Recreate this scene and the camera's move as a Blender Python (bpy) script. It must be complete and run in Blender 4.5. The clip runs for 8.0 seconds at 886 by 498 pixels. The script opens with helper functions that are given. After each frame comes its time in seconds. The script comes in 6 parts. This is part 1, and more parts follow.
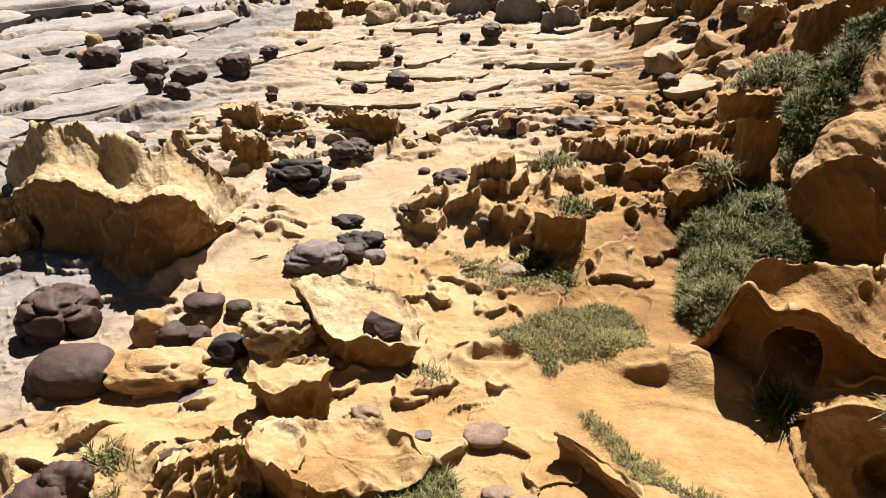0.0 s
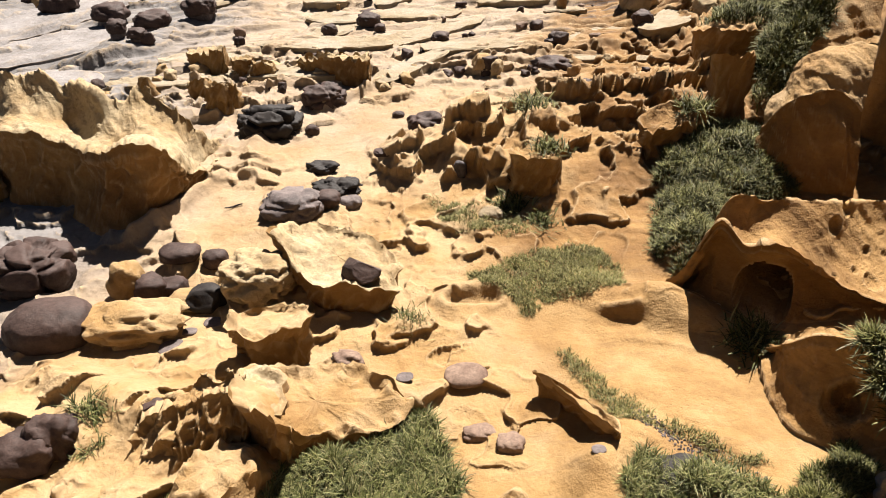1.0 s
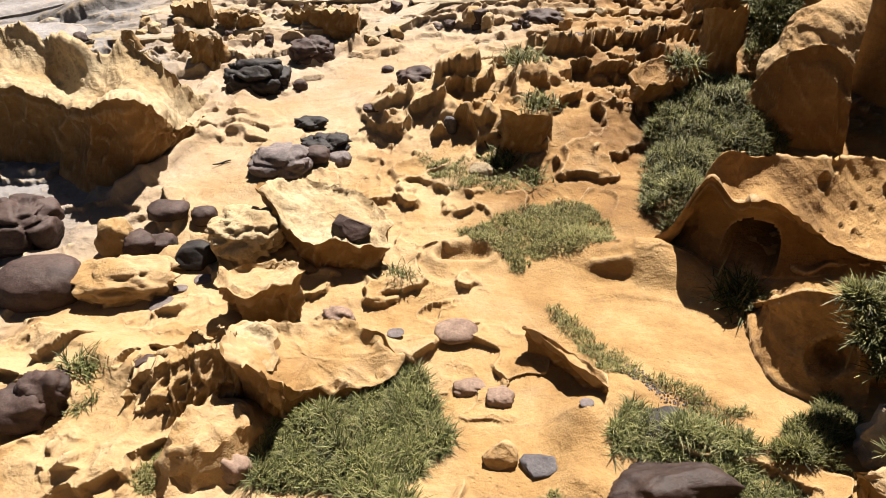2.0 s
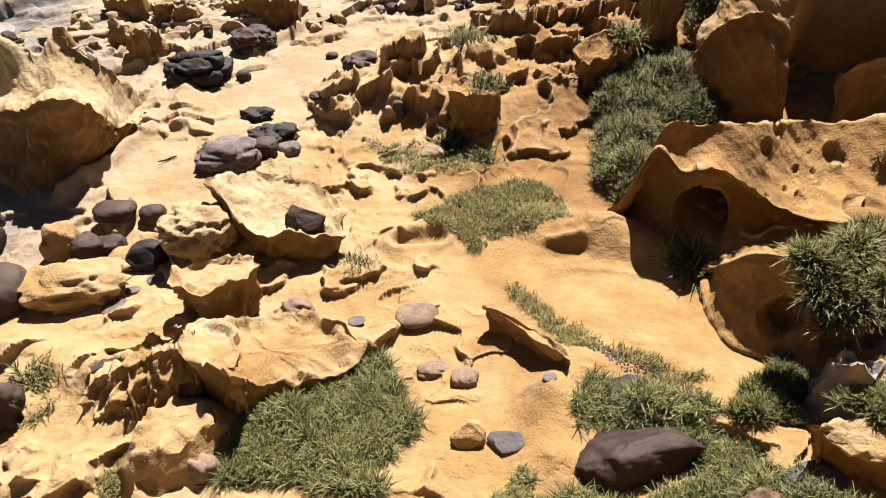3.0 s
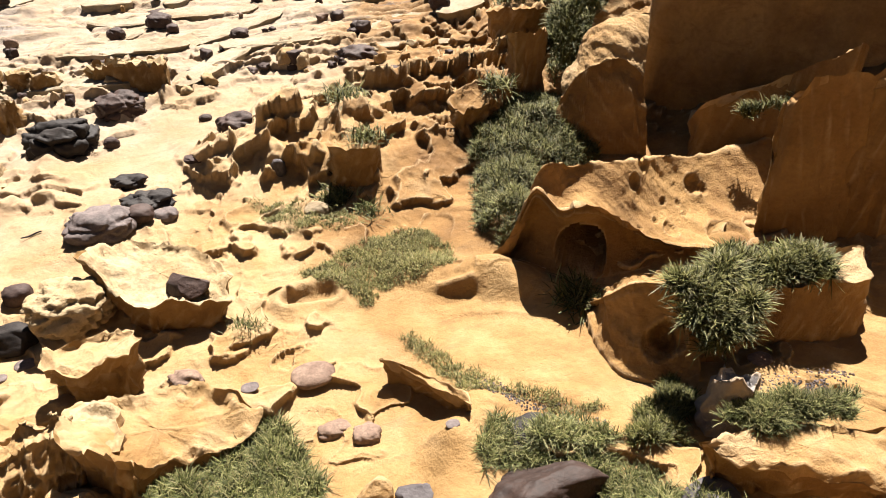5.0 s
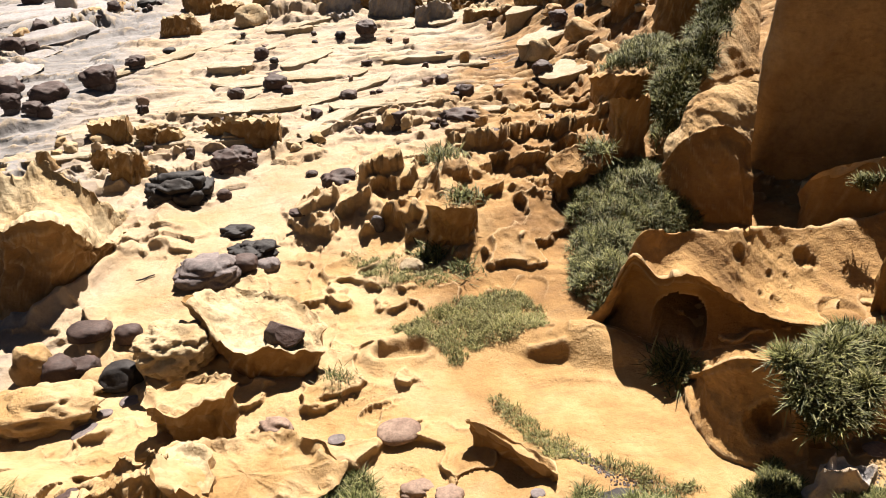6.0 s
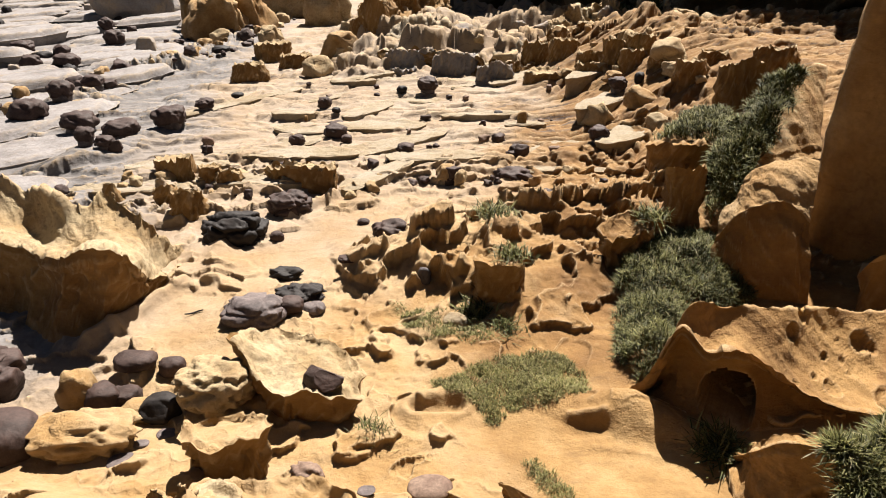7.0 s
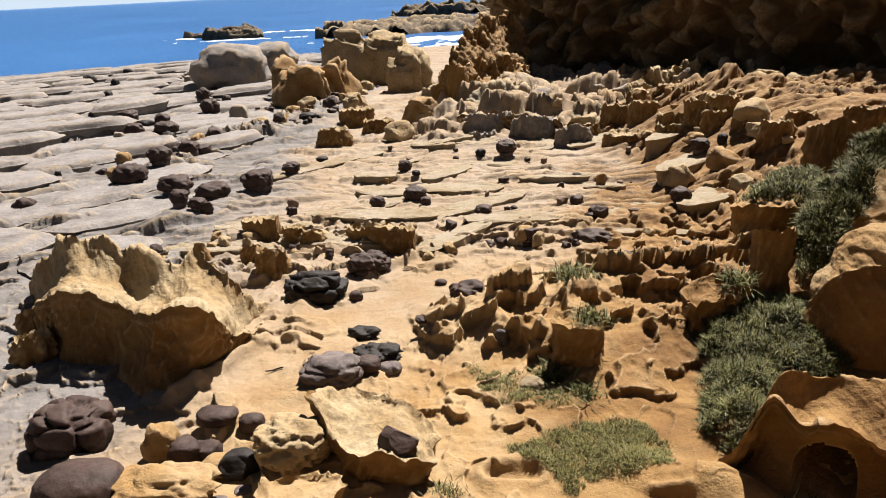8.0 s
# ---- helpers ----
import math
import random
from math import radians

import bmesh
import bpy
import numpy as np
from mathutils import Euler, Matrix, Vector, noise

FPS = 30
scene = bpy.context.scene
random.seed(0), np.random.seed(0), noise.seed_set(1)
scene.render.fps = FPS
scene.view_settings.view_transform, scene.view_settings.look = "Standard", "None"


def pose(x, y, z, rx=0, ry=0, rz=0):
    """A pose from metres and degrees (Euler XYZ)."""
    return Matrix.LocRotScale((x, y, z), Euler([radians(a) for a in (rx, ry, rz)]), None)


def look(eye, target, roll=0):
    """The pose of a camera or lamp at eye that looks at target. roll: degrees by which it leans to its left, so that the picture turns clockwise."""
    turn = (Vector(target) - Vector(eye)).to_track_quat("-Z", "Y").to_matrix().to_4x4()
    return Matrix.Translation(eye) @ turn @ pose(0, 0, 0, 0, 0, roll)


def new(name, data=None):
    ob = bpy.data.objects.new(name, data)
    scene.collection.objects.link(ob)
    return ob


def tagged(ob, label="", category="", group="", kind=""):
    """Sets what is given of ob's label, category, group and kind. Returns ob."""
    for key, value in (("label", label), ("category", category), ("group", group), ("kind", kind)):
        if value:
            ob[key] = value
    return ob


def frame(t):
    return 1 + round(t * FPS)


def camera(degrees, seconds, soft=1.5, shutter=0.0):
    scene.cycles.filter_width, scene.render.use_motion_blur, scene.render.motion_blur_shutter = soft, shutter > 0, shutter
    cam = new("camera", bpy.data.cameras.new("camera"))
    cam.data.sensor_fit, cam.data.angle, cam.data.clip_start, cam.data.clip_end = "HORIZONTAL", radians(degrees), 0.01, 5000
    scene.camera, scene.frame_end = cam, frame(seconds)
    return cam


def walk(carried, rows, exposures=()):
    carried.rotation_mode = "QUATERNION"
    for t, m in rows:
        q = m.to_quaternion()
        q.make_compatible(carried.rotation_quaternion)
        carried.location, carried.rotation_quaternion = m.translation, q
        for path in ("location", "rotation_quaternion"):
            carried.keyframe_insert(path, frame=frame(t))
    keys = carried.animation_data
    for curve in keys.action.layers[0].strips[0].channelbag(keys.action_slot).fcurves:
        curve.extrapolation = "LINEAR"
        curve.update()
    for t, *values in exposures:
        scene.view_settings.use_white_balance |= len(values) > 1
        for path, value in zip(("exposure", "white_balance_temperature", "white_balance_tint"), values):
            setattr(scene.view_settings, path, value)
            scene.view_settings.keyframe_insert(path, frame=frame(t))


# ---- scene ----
cam = camera(62.04, 8.0, soft=1.0)
# seconds, place in metres, then the turn about x, y and z in degrees: a hand-held pan from one standpoint
ROWS = [
    (0.0, 61.69, 2.13, -1.15), (0.5, 59.25, 2.38, -2.36), (1.0, 57.25, 2.43, -3.40), (1.5, 55.54, 1.98, -3.92),
    (2.8, 52.31, 3.25, -6.31), (3.0, 52.39, 2.76, -8.83), (3.5, 52.10, 2.30, -15.14), (4.0, 52.58, 1.62, -17.83),
    (4.2, 53.14, 1.47, -18.65), (5.3, 57.58, 1.61, -18.04), (5.5, 58.68, 2.63, -16.37), (6.0, 60.99, 3.05, -10.87),
    (6.5, 62.79, 3.18, -8.00), (7.0, 65.44, 1.01, -5.79), (7.5, 67.15, 1.12, -2.31), (8.0, 70.38, 2.70, 0.0),
]
EYE = 6.0
EXPOSURES = [(0.0, 1.80), (1.5, 1.83), (3.5, 1.81), (4.2, 1.92), (5.4, 2.12), (6.2, 1.98), (7.0, 1.72), (8.0, 1.48)]
walk(cam, [(t, pose(0, 0, EYE, rx, ry, rz)) for t, rx, ry, rz in ROWS], EXPOSURES)

# ---- light ----
SUN_AZ, SUN_EL = radians(27), radians(57)  # azimuth from +y towards +x
world = bpy.data.worlds.new("sky")
scene.world = world
world.use_nodes = True
wn = world.node_tree
sky = wn.nodes.new("ShaderNodeTexSky")
sky.sky_type, sky.sun_disc = "NISHITA", False
sky.sun_elevation, sky.sun_rotation = SUN_EL, SUN_AZ
wn.links.new(sky.outputs[0], wn.nodes["Background"].inputs[0])
wn.nodes["Background"].inputs[1].default_value = 0.011
sun = new("sun", bpy.data.lights.new("sun", "SUN"))
sun.data.energy, sun.data.angle, sun.data.color = 5.0, radians(0.53), (1.0, 0.93, 0.85)
toward = Vector((math.sin(SUN_AZ) * math.cos(SUN_EL), math.cos(SUN_AZ) * math.cos(SUN_EL), math.sin(SUN_EL)))
sun.matrix_world = look(toward * 60, (0, 0, 0))

# ---- materials ----
class Mat:
    """A node material with a few short ways to wire it."""

    def __init__(self, name, rough=0.9):
        self.m = bpy.data.materials.new(name)
        self.m.use_nodes = True
        self.t = self.m.node_tree
        self.b = self.t.nodes["Principled BSDF"]
        self.b.inputs["Roughness"].default_value = rough
        self.b.inputs["Specular IOR Level"].default_value = 0.25
        self.pos = self.t.nodes.new("ShaderNodeNewGeometry").outputs["Position"]

    def node(self, kind, **sets):
        n = self.t.nodes.new(kind)
        for k, v in sets.items():
            n.inputs[k].default_value = v
        return n

    def link(self, a, b):
        self.t.links.new(a, b)

    def scaled(self, sx, sy, sz, rz=0.0):
        n = self.t.nodes.new("ShaderNodeMapping")
        n.inputs["Scale"].default_value, n.inputs["Rotation"].default_value = (sx, sy, sz), (0, 0, rz)
        self.link(self.pos, n.inputs[0])
        return n.outputs[0]

    def noise(self, scale, detail=4.0, rough=0.55, vector=None, distortion=0.0):
        n = self.node("ShaderNodeTexNoise", Scale=scale, Detail=detail, Roughness=rough, Distortion=distortion)
        self.link(vector or self.pos, n.inputs["Vector"])
        return n.outputs[0]

    def voronoi(self, scale, feature="F1", vector=None):
        n = self.node("ShaderNodeTexVoronoi", Scale=scale)
        n.feature = feature
        self.link(vector or self.pos, n.inputs["Vector"])
        return n.outputs["Distance"]

    def ramp(self, value, *stops):
        n = self.t.nodes.new("ShaderNodeValToRGB")
        e = n.color_ramp.elements
        while len(e) < len(stops):
            e.new(0.5)
        for k, (p, c) in zip(e, stops):
            k.position, k.color = p, (*c, 1) if not isinstance(c, (int, float)) else (c, c, c, 1)
        self.link(value, n.inputs[0])
        return n.outputs[0]

    def math(self, op, a, b=None):
        n = self.t.nodes.new("ShaderNodeMath")
        n.operation = op
        for k, v in enumerate((a, b)):
            if v is None:
                continue
            if isinstance(v, (int, float)):
                n.inputs[k].default_value = v
            else:
                self.link(v, n.inputs[k])
        return n.outputs[0]

    def mix(self, f, a, b, blend="MIX"):
        n = self.t.nodes.new("ShaderNodeMix")
        n.data_type, n.blend_type = "RGBA", blend
        for k, v in zip((0, 6, 7), (f, a, b)):
            if isinstance(v, (int, float)):
                n.inputs[k].default_value = v
            elif isinstance(v, tuple):
                n.inputs[k].default_value = (*v, 1)
            else:
                self.link(v, n.inputs[k])
        return n.outputs[2]

    def axis(self, k):
        n = self.t.nodes.new("ShaderNodeSeparateXYZ")
        self.link(self.pos, n.inputs[0])
        return n.outputs[k]

    def worn(self, c, pale, amount):
        """Pale hardened crust along the worn edges."""
        edge = self.ramp(self.t.nodes.new("ShaderNodeNewGeometry").outputs["Pointiness"], (0.505, 0.0), (0.56, 1.0))
        patchy = self.ramp(self.noise(7, 5, 0.7), (0.35, 0.25), (0.6, 1.0))
        return self.mix(self.math("MULTIPLY", self.math("MULTIPLY", edge, patchy), amount), c, pale)

    def finish(self, colour, height=None, strength=0.5, distance=0.05):
        self.link(colour, self.b.inputs["Base Color"]) if not isinstance(colour, tuple) else None
        if height is not None:
            n = self.node("ShaderNodeBump", Strength=strength, Distance=distance)
            self.link(height, n.inputs["Height"])
            self.link(n.outputs[0], self.b.inputs["Normal"])
        return self.m


OCHRE, GOLD, CREAM = (0.210, 0.112, 0.036), (0.275, 0.168, 0.068), (0.320, 0.222, 0.117)
RUST, BROWN, GREY = (0.121, 0.055, 0.018), (0.050, 0.030, 0.015), (0.171, 0.156, 0.135)


def rock_relief(m, pits=0.35):
    """Grain, bedding lines and small pits as one height."""
    grain = m.noise(38, 5, 0.65)
    lumps = m.noise(5.5, 6, 0.6)
    bed = m.noise(3.0, 4, 0.6, m.scaled(0.8, 1.6, 7.0, 0.3))
    crumb = m.noise(17, 5, 0.7)
    h = m.math("ADD", m.math("MULTIPLY", grain, 0.16), m.math("MULTIPLY", lumps, 0.5))
    h = m.math("ADD", h, m.math("MULTIPLY", crumb, 0.4))
    h = m.math("ADD", h, m.math("MULTIPLY", bed, 0.28))
    hole = m.ramp(m.voronoi(13), (0.0, 0.0), (0.28, 1.0))
    where = m.ramp(m.noise(1.3, 3), (0.50, 0.0), (0.62, 1.0))
    return m.math("ADD", h, m.math("MULTIPLY", m.math("MULTIPLY", hole, where), pits))


def sandstone(name, light, mid, dark, stain=0.5, crust=0.0, pits=0.35):
    m = Mat(name)
    c = m.ramp(m.noise(0.9, 5, 0.6), (0.28, dark), (0.45, mid), (0.62, light))
    fine = m.ramp(m.noise(11, 6, 0.7), (0.3, 0.72), (0.7, 0.97))
    c = m.mix(1.0, c, fine, "MULTIPLY")
    iron = m.ramp(m.noise(2.3, 5, 0.65, m.scaled(1, 1, 2.2), 1.0), (0.54, 0.0), (0.70, 1.0))
    c = m.mix(m.math("MULTIPLY", iron, stain), c, RUST)
    if crust:
        k = m.ramp(m.noise(6.5, 6, 0.7), (0.50, 0.0), (0.60, 1.0))
        c = m.mix(m.math("MULTIPLY", k, crust), c, BROWN)
    c = m.worn(c, (0.32, 0.232, 0.132), 0.65)
    return m.finish(c, rock_relief(m, pits), 0.75, 0.07)


def ground_material():
    m = Mat("shelf_sandstone")
    x, y = m.axis(0), m.axis(1)
    blot = m.noise(0.35, 5, 0.6)
    # ochre close by and under the cliff, bleached cream on the open shelf, grey towards the open sea
    near = m.ramp(m.noise(0.8, 5, 0.6), (0.27, OCHRE), (0.42, GOLD), (0.60, CREAM))
    bleached = m.ramp(m.noise(0.55, 6, 0.65), (0.32, (0.235, 0.163, 0.098)), (0.5, (0.270, 0.207, 0.147)), (0.7, (0.300, 0.245, 0.190)))
    grey = m.ramp(m.noise(0.5, 6, 0.65), (0.32, (0.095, 0.086, 0.082)), (0.5, (0.158, 0.145, 0.139)), (0.7, (0.21, 0.194, 0.187)))
    away = m.math("ADD", m.math("MULTIPLY", y, 0.12), m.math("MULTIPLY", blot, 1.1))
    away = m.math("SUBTRACT", away, m.math("MULTIPLY", x, 0.10))
    c = m.mix(m.ramp(m.math("MULTIPLY", away, 0.25), (0.45, 0.0), (0.66, 1.0)), near, bleached)
    sea = m.math("ADD", m.math("MULTIPLY", x, -0.1), m.math("MULTIPLY", m.noise(0.25, 4), 0.7))
    c = m.mix(m.ramp(sea, (0.78, 0.0), (1.08, 1.0)), c, grey)
    # a deeper ochre towards the cliff side, darker again beyond y of about 8
    ochre_mask = m.math("SUBTRACT", m.math("ADD", m.math("MULTIPLY", x, 0.13), m.math("MULTIPLY", m.noise(0.6, 5, 0.6), 0.9)), m.math("MULTIPLY", y, 0.034))
    tone = m.noise(1.1, 5, 0.6)
    ochre_dark = m.ramp(tone, (0.3, (0.108, 0.051, 0.014)), (0.5, (0.172, 0.089, 0.027)), (0.75, (0.275, 0.163, 0.060)))
    ochre_light = m.ramp(tone, (0.3, (0.175, 0.095, 0.031)), (0.5, (0.255, 0.150, 0.056)), (0.72, (0.33, 0.218, 0.100)))
    toned = m.mix(m.ramp(m.math("MULTIPLY", y, 0.1), (0.72, 0.0), (0.88, 1.0)), ochre_light, ochre_dark)
    c = m.mix(m.math("MULTIPLY", m.ramp(ochre_mask, (0.16, 0.0), (0.44, 1.0)), 0.95), c, toned)
    fine = m.ramp(m.noise(13, 6, 0.7), (0.3, 0.76), (0.7, 0.95))
    c = m.mix(1.0, c, fine, "MULTIPLY")
    # brown and rusty stains drawn out along the beds
    streak = m.ramp(m.noise(1.6, 6, 0.7, m.scaled(0.5, 1.7, 1, -0.32), 0.6), (0.55, 0.0), (0.72, 1.0))
    c = m.mix(m.math("MULTIPLY", streak, 0.4), c, (0.100, 0.065, 0.037))
    # thin dark noise lines painted on the open shelf for shaded cracks
    crack = m.ramp(m.noise(1.7, 6, 0.7, m.scaled(0.22, 2.6, 1, 0.14), 0.4), (0.56, 0.0), (0.63, 1.0))
    crack = m.math("MULTIPLY", crack, m.ramp(m.math("MULTIPLY", y, 0.03), (0.50, 0.0), (0.60, 0.75)))
    c = m.mix(crack, c, (0.062, 0.048, 0.042))
    c = m.worn(c, (0.32, 0.232, 0.132), 0.7)
    return m.finish(c, rock_relief(m, 0.3), 0.75, 0.06)


def nodule_material(name, base, light, shine=0.55):
    m = Mat(name, shine)
    c = m.ramp(m.noise(3.5, 6, 0.65), (0.32, base), (0.62, light))
    c = m.mix(1.0, c, m.ramp(m.noise(26, 5, 0.7), (0.3, 0.65), (0.7, 1.2)), "MULTIPLY")
    h = m.math("ADD", m.noise(9, 6, 0.65), m.math("MULTIPLY", m.noise(55, 3, 0.6), 0.3))
    return m.finish(c, h, 0.5, 0.03)


def leaf_material(name, dark, mid, tip):
    m = Mat(name, 0.6)
    isle = m.t.nodes.new("ShaderNodeNewGeometry").outputs["Random Per Island"]
    c = m.ramp(isle, (0.0, dark), (0.55, mid), (0.86, tip), (1.0, (0.150, 0.126, 0.065)))
    c = m.mix(1.0, c, m.ramp(m.noise(2.2, 4), (0.3, 0.6), (0.7, 1.25)), "MULTIPLY")
    m.b.inputs["Specular IOR Level"].default_value = 0.15
    return m.finish(c)


M_GROUND = ground_material()
M_GOLD = sandstone("golden_sandstone", CREAM, GOLD, OCHRE, 0.35, 0.0, 0.2)
M_OCHRE = sandstone("ochre_sandstone", GOLD, OCHRE, (0.135, 0.071, 0.022), 0.4, 0.15, 0.3)
M_CRUST = sandstone("crusted_sandstone", (0.36, 0.285, 0.175), (0.30, 0.215, 0.115), (0.22, 0.135, 0.052), 0.25, 0.35, 0.5)
M_PALE = sandstone("bleached_sandstone", (0.271, 0.230, 0.171), (0.241, 0.196, 0.130), (0.191, 0.141, 0.080), 0.25, 0.2, 0.4)
M_GREY = sandstone("grey_sandstone", (0.240, 0.221, 0.213), (0.196, 0.179, 0.172), (0.125, 0.112, 0.107), 0.15, 0.2, 0.4)
M_SHELF = sandstone("cream_sandstone", (0.279, 0.234, 0.174), (0.241, 0.192, 0.126), (0.196, 0.146, 0.087), 0.2, 0.1, 0.3)
# wall_sandstone scaled down, so the far cliff's shade is partly in its colour
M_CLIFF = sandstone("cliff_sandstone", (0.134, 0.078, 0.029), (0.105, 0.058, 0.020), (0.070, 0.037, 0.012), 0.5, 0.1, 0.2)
M_WALL = sandstone("wall_sandstone", (0.300, 0.175, 0.064), (0.235, 0.130, 0.045), (0.157, 0.083, 0.027), 0.5, 0.1, 0.2)
# ochre inner rock, made darker still to paint shade onto steep faces
M_FLANK_SHADE = sandstone("shaded_flank_sandstone", (0.225, 0.130, 0.046), (0.175, 0.094, 0.030), (0.125, 0.063, 0.019), 0.3, 0.0, 0.1)
M_NODULE = nodule_material("iron_nodule", (0.024, 0.0135, 0.0105), (0.055, 0.033, 0.027), 0.7)
M_BROWN = nodule_material("brown_boulder", (0.015, 0.008, 0.006), (0.032, 0.018, 0.0135), 0.65)
M_NODULE_RED = nodule_material("reddish_nodule", (0.10, 0.06, 0.043), (0.19, 0.13, 0.095), 0.8)
M_NODULE_BLACK = nodule_material("black_nodule", (0.008, 0.006, 0.0055), (0.019, 0.014, 0.012), 0.7)
M_NODULE_GREY = nodule_material("grey_nodule", (0.05, 0.039, 0.037), (0.13, 0.102, 0.095), 0.7)
M_SLATE = nodule_material("dark_slab", (0.034, 0.028, 0.030), (0.080, 0.070, 0.072), 0.7)
M_GRASS = leaf_material("grass_blades", (0.024, 0.028, 0.008), (0.080, 0.086, 0.024), (0.20, 0.19, 0.08))
M_SHRUB = leaf_material("shrub_leaves", (0.020, 0.022, 0.005), (0.068, 0.068, 0.015), (0.18, 0.17, 0.065))
M_DRY = leaf_material("dry_turf", (0.075, 0.070, 0.022), (0.150, 0.140, 0.046), (0.24, 0.21, 0.09))

# ---- shape of the ground ----
TABLE = np.random.RandomState(5).permutation(4096)
GRAD_X, GRAD_Y = np.cos(np.arange(4096) * 2.399963), np.sin(np.arange(4096) * 2.399963)


def hash2(i, j, s):
    """A whole number from 0 to 4095 for each cell of a grid."""
    return TABLE[(TABLE[(i + 71 * s) & 4095] + j) & 4095]


def pn(x, y, s=0):
    """Gradient noise, about -0.7 to 0.7, on arrays."""
    x, y = np.broadcast_arrays(np.asarray(x, float), np.asarray(y, float))
    fi, fj = np.floor(x), np.floor(y)
    u, v = x - fi, y - fj
    i, j = fi.astype(np.int32), fj.astype(np.int32)
    su, sv = u * u * u * (u * (6 * u - 15) + 10), v * v * v * (v * (6 * v - 15) + 10)

    def g(a, b):
        h = hash2(i + a, j + b, s)
        return GRAD_X[h] * (u - a) + GRAD_Y[h] * (v - b)

    return (g(0, 0) * (1 - su) + g(1, 0) * su) * (1 - sv) + (g(0, 1) * (1 - su) + g(1, 1) * su) * sv


def cells(x, y, size, seed, warp=0.25):
    """Distances to the nearest and the second nearest of scattered points, in units of size."""
    u, v = np.asarray(x, float) / size, np.asarray(y, float) / size
    u, v = u + warp * pn(u * 1.3, v * 1.3, seed + 3), v + warp * pn(u * 1.3 + 5.2, v * 1.3, seed + 4)
    fi, fj = np.floor(u), np.floor(v)
    i, j = fi.astype(np.int32), fj.astype(np.int32)
    u, v = u - fi, v - fj
    first, second = np.full(u.shape, 9.0), np.full(u.shape, 9.0)
    for a in (-1, 0, 1):
        for b in (-1, 0, 1):
            h = hash2(i + a, j + b, seed)
            d = (a + 0.5 + 0.42 * GRAD_X[h] - u) ** 2 + (b + 0.5 + 0.42 * GRAD_Y[h] - v) ** 2
            second = np.minimum(second, np.maximum(first, d))
            first = np.minimum(first, d)
    return np.sqrt(first), np.sqrt(second)


def pans(x, y, size, seed, sharp=0.5):
    """Hollows side by side with knife edges between them: 1 on an edge, 0 on a floor."""
    a, b = cells(x, y, size, seed)
    return np.clip(1 - (b - a) / sharp, 0, 1) ** 1.7


def stairs(v, edge=0.12):
    """Treads and steep risers, one a unit."""
    k = np.floor(v)
    return k + ramp(1 - edge, 1.0, v - k)


def fbm(x, y, s=0, octaves=4, gain=0.5):
    return sum(gain ** k * pn(x * 2 ** k, y * 2 ** k, s + 17 * k) for k in range(octaves))


def ramp(a, b, v):
    w = np.clip((v - a) / (b - a), 0, 1)
    return w * w * (3 - 2 * w)


def bump(x, y, x0, y0, x1, y1, width, power=2.0):
    """1 on the line from (x0, y0) to (x1, y1), falling to 0 at about twice the width."""
    dx, dy = x1 - x0, y1 - y0
    k = np.clip(((x - x0) * dx + (y - y0) * dy) / (dx * dx + dy * dy), 0, 1)
    d = np.hypot(x - x0 - k * dx, y - y0 - k * dy) / width
    return np.exp(-d ** power)


def joint(x, y, angle, spacing, seed, width):
    """Grooves in the rock: 1 in the groove, 0 between; wavy and broken."""
    c, s = np.cos(np.radians(angle)), np.sin(np.radians(angle))
    a, b = x * c + y * s, -x * s + y * c
    b = b / spacing + 0.45 * fbm(a * 0.22, b * 0.35, seed, 3)
    d = np.abs(b - np.round(b)) * spacing
    keep = ramp(-0.12, 0.1, pn(a * 0.16 + 7.3 * np.round(b), np.round(b) * 3.7 + 0.4, seed + 5))
    return np.exp(-(d / width) ** 2) * keep


def shore(x):
    return np.interp(x, [-150, -45, -37, -28, -16, -3, 4, 20, 60], [20, 70, 79, 81, 84, 71, 66, 70, 76])


def saw(x, y, angle, spacing, seed, wob=0.5, rise=0.12):
    """Tilted beds: 0 to 1, rising sharply on the near side and sinking slowly behind; broken into lengths."""
    c, s = np.cos(np.radians(angle)), np.sin(np.radians(angle))
    a, b = x * c + y * s, -x * s + y * c
    v = b / spacing + wob * fbm(a * 0.45 / spacing, b * 0.5 / spacing, seed, 4)
    k = np.floor(v)
    f = v - k
    keep = 0.25 + 0.75 * ramp(-0.25, 0.2, pn(a * 0.5 / spacing + 5.7 * k, k * 2.3 + 0.37, seed + 5))
    return keep * (ramp(0, rise, f) - ramp(rise, 1.0, f) ** 1.0)


def mesa(x, y, size, seed, soft=0.09):
    """Flat-topped lumps with steep sides, 0 to 1."""
    u, v = x / size, y / size
    w = 0.35 * fbm(u * 1.7, v * 1.7, seed + 31, 2)
    n = fbm(u + w, v - w, seed, 4, 0.5)
    return ramp(0.02, 0.02 + soft, n) * (0.7 + 0.9 * np.clip(n, 0, 0.6))


